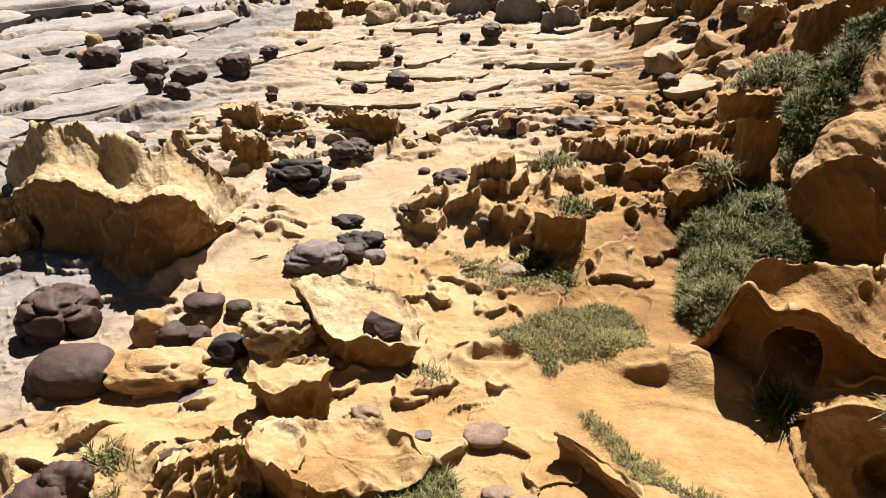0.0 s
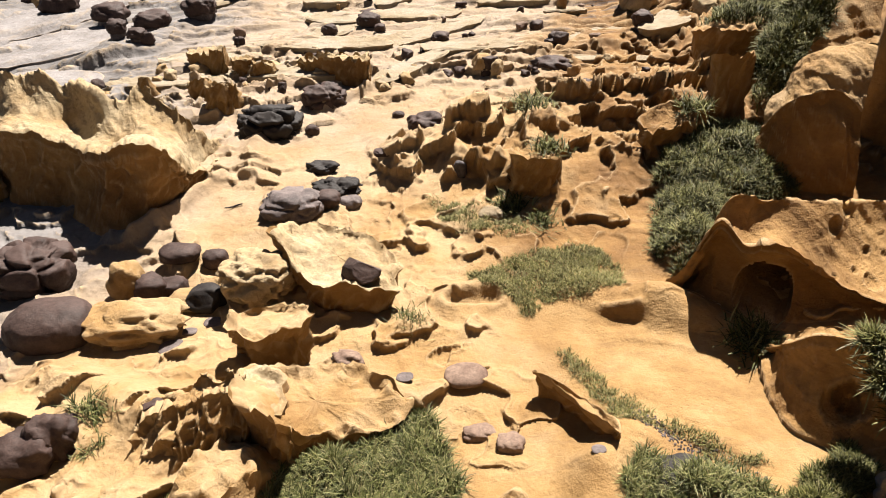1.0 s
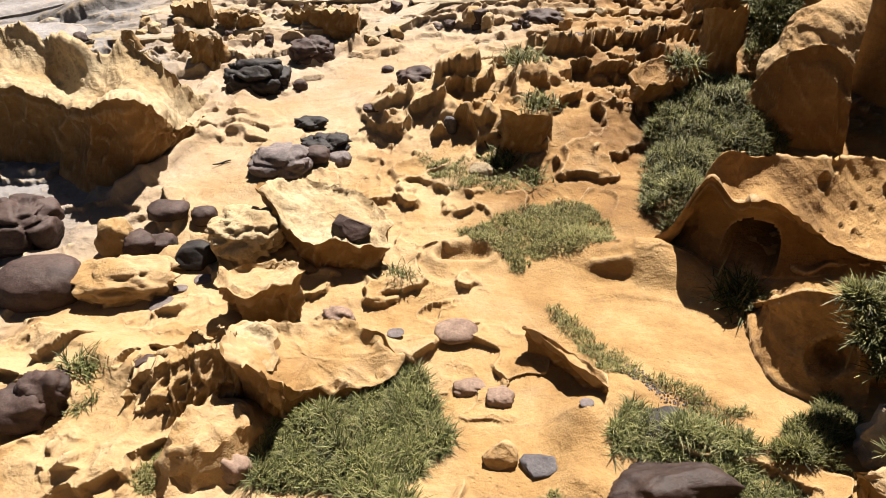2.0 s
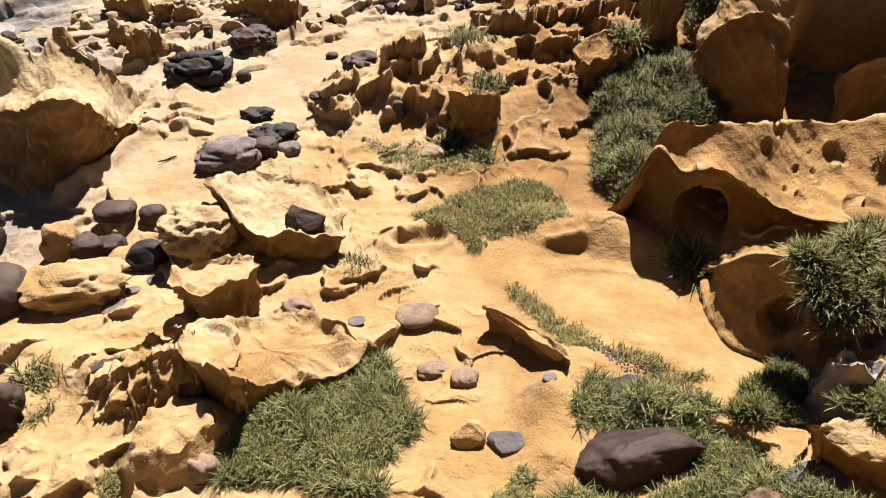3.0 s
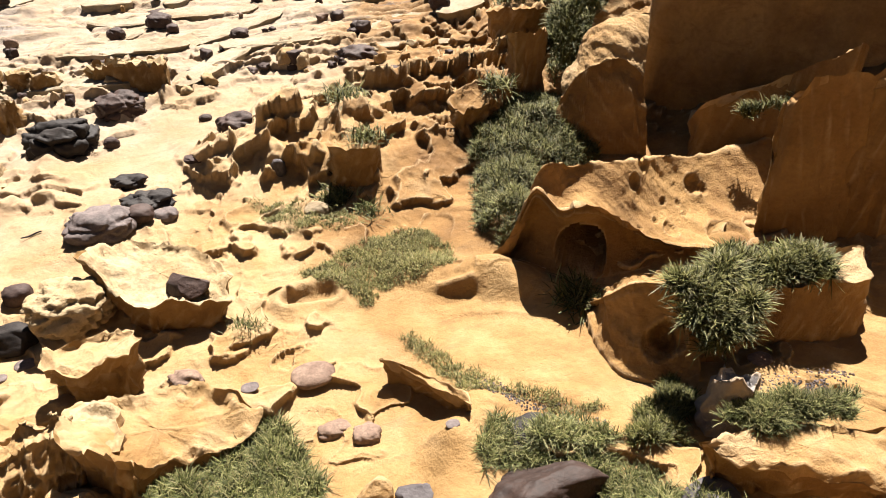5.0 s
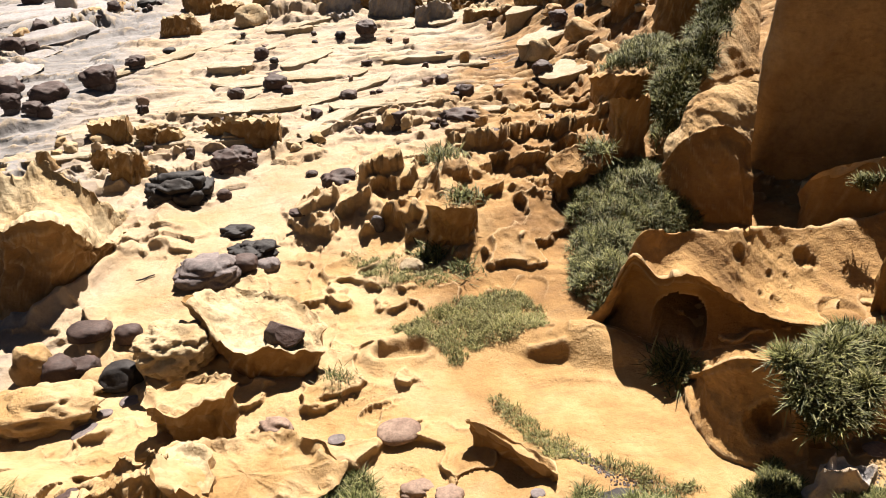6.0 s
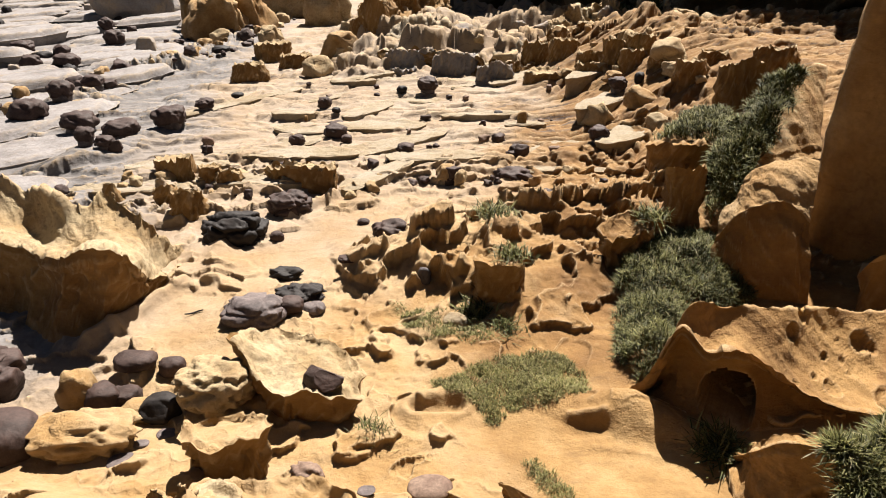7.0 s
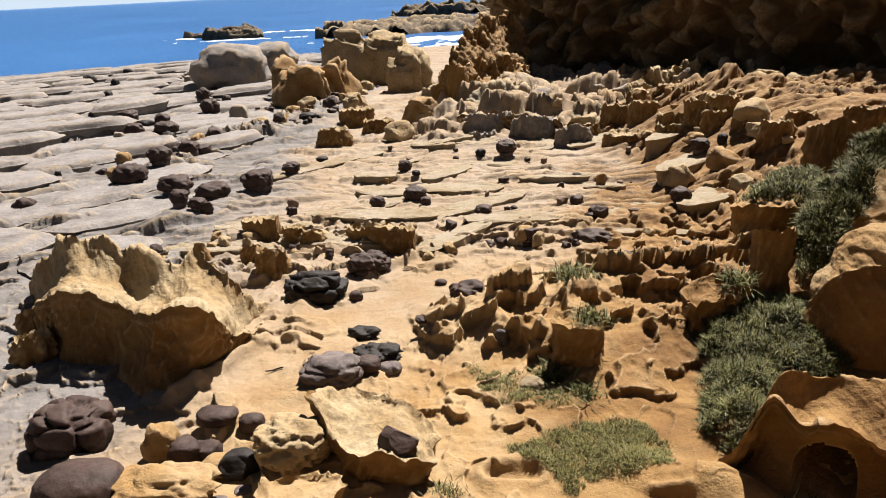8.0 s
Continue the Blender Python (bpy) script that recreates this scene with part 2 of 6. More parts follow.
def jagged(x, y):
    """How broken the ground is, in metres of relief."""
    a = 0.72 * bump(x, y, 0.6, 12.5, 6.2, 14.4, 1.45, 2.4)
    a = np.maximum(a, 0.55 * bump(x, y, 0.1, 11.7, 3.2, 11.8, 0.95, 2.4))
    a = np.maximum(a, 0.40 * bump(x, y, -8.0, 15.5, -3.6, 16.5, 1.6, 4.0))
    a = np.maximum(a, 0.34 * bump(x, y, -5.0, 5.8, -2.6, 5.6, 1.3, 4.0))
    a = np.maximum(a, 0.28 * bump(x, y, -2.2, 7.2, 0.2, 6.7, 0.6, 4.0))
    a = np.maximum(a, 0.30 * bump(x, y, -2.6, 8.6, -0.6, 9.5, 0.9, 4.0))
    a = np.maximum(a, 0.30 * bump(x, y, -9.5, 12.0, -6.5, 9.5, 1.6, 4.0))
    a = np.maximum(a, 0.36 * bump(x, y, 4.8, 17.0, 8.5, 20.0, 1.6, 4.0))
    a = np.maximum(a, 0.30 * bump(x, y, -4.0, 18.2, 6.0, 16.8, 1.3, 4.0))
    a = np.maximum(a, 0.20 * bump(x, y, -0.6, 9.9, 1.4, 8.2, 0.7, 4.0))
    a = np.maximum(a, 0.26 * bump(x, y, 1.6, 9.7, 4.0, 10.8, 0.75, 3.0))
    a = np.maximum(a, 0.24 * bump(x, y, 0.35, 5.65, 0.9, 5.35, 0.4, 3.0))
    a = np.maximum(a, 0.34 * bump(x, y, -1.2, 6.5, -0.1, 6.3, 0.32, 4.0))
    a = np.maximum(a, 0.5 * bump(x, y, -10.6, 29, -6.8, 42, 1.6, 3.0))
    a = np.maximum(a, 0.95 * ramp(28, 32, y - 0.1 * x) * ramp(-3.5, 0.5, x) * (1 - ramp(50, 60, y)))
    a = np.maximum(a, 0.8 * ramp(20, 30, y) * ramp(6.0, 9.0, x - 0.12 * (y - 20)) * (1 - ramp(50, 60, y)))
    smooth = np.clip(bump(x, y, -1.7, 13.0, -0.3, 14.4, 0.9, 4.0) + bump(x, y, 1.6, 7.5, 3.7, 6.7, 0.85, 4.0) + bump(x, y, 2.2, 6.7, 3.4, 5.3, 0.7, 4.0) + bump(x, y, 3.6, 6.6, 4.0, 5.0, 0.7, 4.0) + bump(x, y, 1.0, 8.3, 2.5, 8.6, 0.6, 4.0) + bump(x, y, 0.3, 4.8, 1.0, 4.7, 0.4, 4.0) + bump(x, y, -3.4, 11.2, -2.6, 9.9, 0.7, 4.0) + bump(x, y, 5.5, 10.5, 8.0, 9.5, 0.9, 4.0) + bump(x, y, 1.2, 4.0, 1.7, 5.3, 0.6, 4.0), 0, 1)
    near = 0.10 * (1 - ramp(15, 19, y)) + 0.06 * (1 - ramp(50, 65, y)) + 0.04
    return np.maximum(a * (1 - 0.7 * smooth), near * (1 - 0.9 * smooth))


def shelf(x, y):
    """The ground without its broken crests."""
    far = ramp(14, 20, y)
    z = 0.10 * fbm(x * 0.45, y * 0.45, 3, 4) + 0.05 * fbm(x * 1.7, y * 1.7, 9, 3)
    sand = bump(x, y, -1.6, 13.2, -0.4, 14.2, 1.0, 4.0)
    z = z * (1 - 0.8 * sand)
    # thin beds of the open shelf, cut by joints
    open_shelf = far * (1 - ramp(-6.0, -7.5, x + 0.05 * (y - 20)))
    z = z + open_shelf * (0.14 * saw(x, y, -8, 2.3, 31, 0.45, 0.05) + 0.10 * saw(x, y, 47, 3.3, 36, 0.3, 0.05) + 0.06 * saw(x, y, -14, 1.1, 39, 0.5, 0.06))
    # pillows of the grey shelf
    grey = ramp(-6.0, -7.8, x + 0.05 * (y - 20) + 0.8 * pn(x * 0.3, y * 0.2, 8)) * ramp(15, 19, y)
    z = z + grey * (0.42 * saw(x, y, 38, 3.4, 51, 0.5, 0.04) + 0.22 * saw(x, y, 4, 2.1, 63, 0.6, 0.05) - 0.4 * joint(x, y, 30, 3.0, 71, 0.16) - 0.35 * joint(x, y, -6, 2.6, 73, 0.14) + 0.08 * fbm(x * 0.9, y * 0.7, 66, 3))
    z = z - 0.15 * grey - grey * (0.24 * joint(x, y, 33, 1.4, 81, 0.10) + 0.2 * joint(x, y, -5, 1.2, 83, 0.10))
    z = z - open_shelf * (0.13 * joint(x, y, -9, 0.8, 85, 0.08) + 0.2 * joint(x, y, 47, 2.4, 87, 0.09))
    # dark seam between the grey and the yellow shelf, running out to the shore
    z = z - 0.6 * bump(x, y, -12.4, 20.5, -12.5, 25.5, 0.45) - 0.65 * bump(x, y, -12.5, 25.5, -12.0, 30.0, 0.55) - 0.65 * bump(x, y, -12.0, 30.0, -8.65, 40.7, 0.6) - 0.6 * bump(x, y, -8.65, 40.7, -8.0, 52.0, 0.7)
    # rising ground at the jagged crest in the middle and to the foot of the cliff
    z = z + 0.45 * bump(x, y, 1.2, 12.6, 6.5, 14.2, 1.4) + 0.35 * bump(x, y, 2.6, 11.2, 4.6, 11.8, 0.9)
    z = z + 0.9 * ramp(8.0, 12.0, x + 0.12 * y) * (1 - ramp(24, 34, y)) + 1.2 * ramp(10.5, 15, x + 0.15 * y) * (1 - ramp(26, 36, y))
    # golden channel with a soft crest behind it
    z = z - 0.22 * bump(x, y, 1.4, 7.4, 3.6, 6.5, 0.6) - 0.18 * bump(x, y, 3.6, 6.5, 4.0, 5.0, 0.5)
    wave = 0.10 * fbm(x * 1.3, y * 1.3, 77, 2)
    z = z + 0.2 * bump(x, y + wave, 2.25, 7.95, 3.05, 7.55, 0.55) + 0.18 * bump(x, y + wave, 3.05, 7.55, 3.9, 6.85, 0.45)
    z = z + 0.05 * bump(x, y + wave, 2.5, 7.1, 3.7, 6.55, 0.06) - 0.16 * bump(x, y, 2.35, 7.35, 2.62, 7.3, 0.11) + 0.10 * bump(x, y, 2.3, 7.55, 2.7, 7.45, 0.08)
    z = z - 0.2 * bump(x, y, 2.6, 8.5, 4.2, 7.4, 0.25)
    # eye-shaped hollow with a raised rim
    z = z + 0.24 * bump(x, y, 0.40, 8.00, 0.85, 8.00, 0.3) - 0.42 * bump(x, y, 0.40, 8.00, 0.85, 8.00, 0.13)
    # crests left of the sandy slope
    z = z + 0.22 * bump(x, y, -3.5, 12.1, -4.5, 10.2, 0.14) + 0.15 * bump(x, y, -2.5, 11.0, -3.4, 9.6, 0.9)
    z = z + 0.10 * bump(x, y, -3.2, 14.6, -3.0, 12.2, 0.2) + 0.25 * bump(x, y, -1.9, 15.2, -0.6, 16.6, 0.12)
    z = z + 0.25 * bump(x, y, -4.6, 7.0, -2.9, 6.0, 0.35) + 0.2 * bump(x, y, -4.2, 5.9, -5.2, 6.4, 0.3)
    # smooth pale hump that curls round the grass
    z = z + 0.16 * bump(x, y, 1.45, 4.2, 1.6, 4.95, 0.3) + 0.16 * bump(x, y, 1.6, 4.95, 2.1, 5.3, 0.28)
    # seaward fall
    z = z - 1.2 * ramp(34, 70, y) - 3.5 * ramp(-3.5, 3.0, y - shore(x) + 2.0 * fbm(x * 0.3, y * 0.3, 90, 3))
    return z


def relief(x, y):
    """Broken crests: scalloped steps, and hollows with thin rims."""
    j = jagged(x, y)
    d = ramp(22, 30, y) * ramp(-3.0, 1.0, x)
    wide, small = np.minimum(pans(x, y * 0.8, 1.0, 301), 0.5), np.minimum(pans(x, y * 0.8, 0.34, 305, 0.55), 0.55)
    lift = 0.75 * fbm(x / 1.5, y / 1.2, 101, 3) + 0.34 * wide + 0.10 * small + 0.5 * j
    v = 2.7 * lift
    step = stairs(v, 0.2)
    lip = np.exp(-((v - np.floor(v)) / 0.1))
    bite = ramp(-0.15, 0.25, fbm(x * 0.9, y * 0.9, 111, 2))
    close = 0.40 * step + 0.13 * lip + (0.5 * wide + 0.22 * small) * (0.3 + 0.7 * bite) + 0.06 * fbm(x * 5, y * 5, 113, 3)
    big = 0.8 * saw(x, y, 12, 3.4, 121, 0.9, 0.04) + 1.3 * np.minimum(pans(x, y * 0.6, 2.6, 311), 0.4) + 0.35 * saw(x, y, -20, 1.6, 127, 0.9, 0.05) + 0.6 * np.minimum(pans(x, y * 0.8, 0.9, 313), 0.5)
    return j * (close * (1 - d) + 1.1 * d * big - 0.12)


def bank(x, y):
    """The slope on which the viewer stands."""
    r = np.hypot(x, np.maximum(y, 0))
    b = np.clip(4.4 - 1.75 * np.maximum(r - 0.9, 0), 0, 4.4)
    return np.where(y < 0, np.maximum(b, 4.4 * ramp(2.0, -3.0, y)), b)


def terrain(x, y, rough=None):
    x, y = np.asarray(x, float), np.asarray(y, float)
    z = shelf(x, y) + (relief(x, y) if rough is None else rough)
    return np.maximum(z, bank(x, y) + 0.3 * z)


def overhang(x, y, rough):
    """How far crests hang over towards the land."""
    return 0.75 * np.clip(rough, 0, 0.5) * ramp(3.5, 5.0, np.hypot(x, y))


def ground(x, y):
    px, py = np.array([x]), np.array([y])
    for _ in range(2):
        py = y + overhang(px, py, relief(px, py))
    return float(terrain(px, py)[0])


# ---- builders ----
def mesh_object(name, verts, faces, material, smooth=True):
    me = bpy.data.meshes.new(name)
    me.from_pydata([tuple(v) for v in verts], [], faces)
    me.materials.append(material)
    if smooth:
        me.polygons.foreach_set("use_smooth", np.ones(len(me.polygons), bool))
    me.update()
    return new(name, me)


def grid_mesh(name, pts, material, closed=False, smooth=True):
    """pts: array rows x cols x 3. Joins neighbours with quads; closed joins the last column to the first."""
    n, m = pts.shape[:2]
    idx = np.arange(n * m).reshape(n, m)
    nxt = np.roll(idx, -1, 1) if closed else idx[:, 1:]
    cur = idx if closed else idx[:, :-1]
    q = np.stack([cur[:-1], nxt[:-1], nxt[1:], cur[1:]], -1).reshape(-1, 4)
    me = bpy.data.meshes.new(name)
    me.vertices.add(n * m)
    me.vertices.foreach_set("co", pts.reshape(-1).astype(np.float32))
    me.loops.add(q.size)
    me.loops.foreach_set("vertex_index", q.reshape(-1).astype(np.int32))
    me.polygons.add(len(q))
    me.polygons.foreach_set("loop_start", np.arange(0, q.size, 4, dtype=np.int32))
    me.polygons.foreach_set("loop_total", np.full(len(q), 4, np.int32))
    me.polygons.foreach_set("use_smooth", np.full(len(q), smooth, bool))
    me.materials.append(material)
    me.update(calc_edges=True)
    return new(name, me)


def ledge(name, label, outline, material, under=0.15, rough=0.06, rim=0.06, dome=0.0, seed=1, step=0.07, teeth=0.0, category="rock", group="", foot=None, flank=None):
    """An outcrop whose top edge runs through the outline (x, y, z), counter-clockwise or not. Its sides fall to the ground and draw in by
    `under` (a minus sign: spread out); the rim stands up by `rim`, broken by `rough`; teeth cuts the rim into points."""
    p = np.array(outline, float)
    nxt = np.roll(p, -1, 0)
    if (p[:, 0] * nxt[:, 1] - nxt[:, 0] * p[:, 1]).sum() < 0:
        p = p[::-1]
        nxt = np.roll(p, -1, 0)
    ring = []
    for a, b in zip(p, nxt):
        n = max(2, int(np.linalg.norm((b - a)[:2]) / step))
        ring += [a + (b - a) * k / n for k in range(n)]
    ring = np.array(ring)
    for _ in range(3):
        ring = 0.5 * ring + 0.25 * (np.roll(ring, 1, 0) + np.roll(ring, -1, 0))
    c = ring.mean(0)
    out = ring[:, :2] - c[:2]
    size = np.sqrt((out ** 2).sum(1)).mean()
    tang = np.roll(ring, -1, 0) - np.roll(ring, 1, 0)
    norm = np.stack([tang[:, 1], -tang[:, 0]], 1)
    norm /= np.linalg.norm(norm, axis=1, keepdims=True) + 1e-9
    q = seed * 7.31
    scallop = 1.4 * fbm(ring[:, 0] * 1.4 + q, ring[:, 1] * 1.4, 5, 3) + 0.5 - 2.6 * np.abs(pn(ring[:, 0] * 2.6 + q, ring[:, 1] * 2.6, 6)) - 0.7 * np.abs(pn(ring[:, 0] * 6.5 + q, ring[:, 1] * 6.5, 7)) + 0.2 * fbm(ring[:, 0] * 14 + q, ring[:, 1] * 14, 8, 2)
    ring[:, :2] += norm * (rough * scallop)[:, None]
    crest = rough * (1.0 * fbm(ring[:, 0] * 3.1 + q, ring[:, 1] * 3.1, 11, 3) + 0.5 * fbm(ring[:, 0] * 9 + q, ring[:, 1] * 9, 12, 2))
    if teeth:
        tv = fbm(ring[:, 0] * 4.2 + q, ring[:, 1] * 4.2, 15, 2)
        crest = crest + teeth * (0.9 - 3.2 * np.abs(tv))
    rows = []
    calm = ring.copy()
    for _ in range(min(12, len(ring) // 8)):
        calm = 0.5 * calm + 0.25 * (np.roll(calm, 2, 0) + np.roll(calm, -2, 0))
    calm[:, :2] = c[:2] + (calm[:, :2] - c[:2]) * size / (np.hypot(*(calm[:, :2] - c[:2]).T).mean() + 1e-9)
    far = int(np.argmax(ring[:, 1]))
    leg = np.roll(np.linalg.norm(np.roll(ring, -1, 0) - ring, axis=1), -far)
    along = np.roll(np.cumsum(leg), far)
    base = (terrain(ring[:, 0], ring[:, 1]) if foot is None else np.full(len(ring), foot)) - 0.25
    top = ring[:, 2] + crest
    for k, w in enumerate((0, 0.12, 0.25, 0.38, 0.5, 0.62, 0.74, 0.85, 0.94, 1.0)):
        draw = under * (1 - w) ** 0.8 * (1.25 - 0.45 * (1 - w)) if under > 0 else under * (1 - w)
        height = base + (top - base) * w
        hollow = pans(along, height, 0.28 * size + 0.1, seed + 23, 0.6) + 0.6 * pans(along, height, 0.12 * size + 0.05, seed + 29, 0.7)
        lump = (1.5 * fbm(along * 1.1 / (size + 0.2), height * 1.6, seed + 23, 4) + 1.1 * hollow - 0.7) * rough * min(1, 4 * (1 - w))
        drawn = np.minimum(draw, 0.45 * size)
        line = ring[:, :2] * w ** 4 + calm[:, :2] * (1 - w ** 4)
        xy = line - norm * (drawn - lump)[:, None]
        rows.append(np.column_stack([xy, base + (top - base) * w]))
    for s in (0.985, 0.96, 0.92, 0.87, 0.81, 0.74, 0.66, 0.57, 0.47, 0.36, 0.24, 0.12, 0.01):
        k = s ** 6
        edge = ring * k + calm * (1 - k)
        xy = c[:2] + (edge[:, :2] - c[:2]) * s
        wgt = 1 / ((xy[:, None, 0] - p[None, :, 0]) ** 2 + (xy[:, None, 1] - p[None, :, 1]) ** 2 + 0.02 * size * size)
        zi = (wgt * p[None, :, 2]).sum(1) / wgt.sum(1)
        zz = calm[:, 2] * s ** 6 + zi * (1 - s ** 6) + crest * s ** 16 - rim * ramp(0.0, 0.2, 1 - s) + dome * (1 - s * s)
        plate = ramp(0.0, 0.1, 1 - s) * (0.3 + 0.7 * ramp(0.5, 0.9, s))
        zz = zz + rough * plate * (0.7 * fbm(xy[:, 0] * 2.0 + q, xy[:, 1] * 2.0, 33, 4) + 1.1 * mesa(xy[:, 0] + q, xy[:, 1], 0.32, 41) + 0.9 * pans(xy[:, 0] + q, xy[:, 1], 0.3, 47) - 0.5)
        rows.append(np.column_stack([xy, zz]))
    if flank is None:
        return tagged(grid_mesh(name, np.array(rows), material, closed=True), label, category, group)
    root = new(name)
    root.location = (c[0], c[1], float(base.mean()) + 0.25)
    # sides get the flank material, whose dark colour adds to their shade
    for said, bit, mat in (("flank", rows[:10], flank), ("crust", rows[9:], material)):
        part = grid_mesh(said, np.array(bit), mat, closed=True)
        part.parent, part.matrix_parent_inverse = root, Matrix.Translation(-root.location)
    return tagged(root, label, category, group)


def ball_verts(level):
    bm = bmesh.new()
    bmesh.ops.create_icosphere(bm, subdivisions=level, radius=1)
    v = np.array([tuple(a.co) for a in bm.verts])
    f = [tuple(a.index for a in g.verts) for g in bm.faces]
    bm.free()
    return v, f


BALLS = {k: ball_verts(k) for k in (3, 4, 5)}


def fbm3(v, s, octaves=4):
    return (fbm(v[:, 0] + 0.7 * v[:, 2], v[:, 1] - 0.5 * v[:, 2], s, octaves) + fbm(v[:, 2] + 3.1, v[:, 0] * 0.8 + v[:, 1] * 0.6, s + 3, octaves)) * 0.7


def boulder(name, label, x, y, w, d, h, material, seed=1, rough=0.12, flats=0, cracks=0.0, holes=0.0, turn=0.0, square=2.4, level=4, sink=0.28, cut=0.62, z=None, lean=0.0, category="rock", group=""):
    """A loose stone or nodule, w x d x h, standing on the ground at x, y. flats: broken faces; cracks: depth of the network of
    grooves; holes: depth of honeycomb pits."""
    rng = np.random.RandomState(seed)
    v, f = BALLS[level]
    n = v.copy()
    v = np.sign(v) * np.abs(v) ** (2.0 / square)
    v /= (np.abs(v) ** square).sum(1, keepdims=True) ** (1 / square)
    for _ in range(flats):
        g = rng.normal(size=3)
        g[2] = abs(g[2]) * 0.8
        g /= np.linalg.norm(g)
        lim = rng.uniform(cut, cut + 0.22)
        over = np.maximum(v @ g - lim, 0)
        v = v - over[:, None] * g * 0.93
    o = rng.uniform(-20, 20)
    v = v * (1 + rough * 1.6 * fbm3(n * 1.3 + o, seed, 4) + rough * 0.5 * fbm3(n * 4 + o, seed + 7, 3))[:, None]
    if cracks or holes:
        cells = rng.normal(size=(16 if cracks else 70, 3))
        cells /= np.linalg.norm(cells, axis=1, keepdims=True)
        jit = n + 0.12 * np.column_stack([fbm3(n * 2 + k, seed + k, 2) for k in (1, 2, 3)])
        dist = np.sort(np.linalg.norm(jit[:, None] - cells[None], axis=2), axis=1)
        if cracks:
            v = v * (1 - cracks * np.exp(-((dist[:, 1] - dist[:, 0]) / 0.09) ** 2))[:, None]
        if holes:
            v = v * (1 - holes * np.clip(1 - (dist[:, 0] / 0.16) ** 2, 0, 1) ** 0.5)[:, None]
    v = v * (w / 2, d / 2, h / 2)
    a, b = np.radians(turn), np.radians(lean)
    v = v @ np.array([[np.cos(b), 0, -np.sin(b)], [0, 1, 0], [np.sin(b), 0, np.cos(b)]])
    v = v @ np.array([[np.cos(a), np.sin(a), 0], [-np.sin(a), np.cos(a), 0], [0, 0, 1]])
    ob = mesh_object(name, v, f, material)
    low = -v[:, 2].min()
    ob.location = (x, y, (ground(x, y) if z is None else z) + low - sink * h)
    return tagged(ob, label, category, group)


def blades(name, label, spots, material, length, width, seed, droop=0.6, category="grass", group="", tilt=0.5):
    """One stand of leaf blades: spots is an n x 3 array of roots."""
    rng = np.random.RandomState(seed)
    n = len(spots)
    az = rng.uniform(0, 2 * np.pi, n)
    ln = length * rng.uniform(0.45, 1.25, n)
    lean = np.abs(rng.normal(0, tilt, n)) + 0.1
    side = np.stack([-np.sin(az), np.cos(az), np.zeros(n)], 1)
    go = np.stack([np.cos(az), np.sin(az), np.zeros(n)], 1)
    up = np.array([0, 0, 1.0])
    rows = []
    for k, (s, wk) in enumerate(((0, 0.8), (0.45, 1.0), (0.8, 0.65), (1.0, 0.0))):
        horiz = np.sin(lean) * s + droop * s * s * 0.45
        rise = np.cos(lean) * s - droop * s * s * 0.38
        c = spots + go * (ln * horiz)[:, None] + up * (ln * rise)[:, None]
        half = side * (width * wk * rng.uniform(0.75, 1.25, n))[:, None] * 0.5
        rows += [c - half, c + half] if wk else [c]
    v = np.stack(rows, 1)  # n x 7 x 3
    base = (np.arange(n) * 7)[:, None]
    quads = np.concatenate([base + [0, 1, 3, 2], base + [2, 3, 5, 4]])
    tris = base + [4, 5, 6]
    me = bpy.data.meshes.new(name)
    me.vertices.add(n * 7)
    me.vertices.foreach_set("co", v.reshape(-1).astype(np.float32))
    loops = np.concatenate([quads.reshape(-1), tris.reshape(-1)]).astype(np.int32)
    me.loops.add(len(loops))
    me.loops.foreach_set("vertex_index", loops)
    tot = np.concatenate([np.full(len(quads), 4), np.full(len(tris), 3)]).astype(np.int32)
    me.polygons.add(len(tot))
    me.polygons.foreach_set("loop_start", np.concatenate([[0], np.cumsum(tot)[:-1]]).astype(np.int32))
    me.polygons.foreach_set("loop_total", tot)
    me.materials.append(material)
    me.update(calc_edges=True)
    return tagged(new(name, me), label, category, group, "stuff")


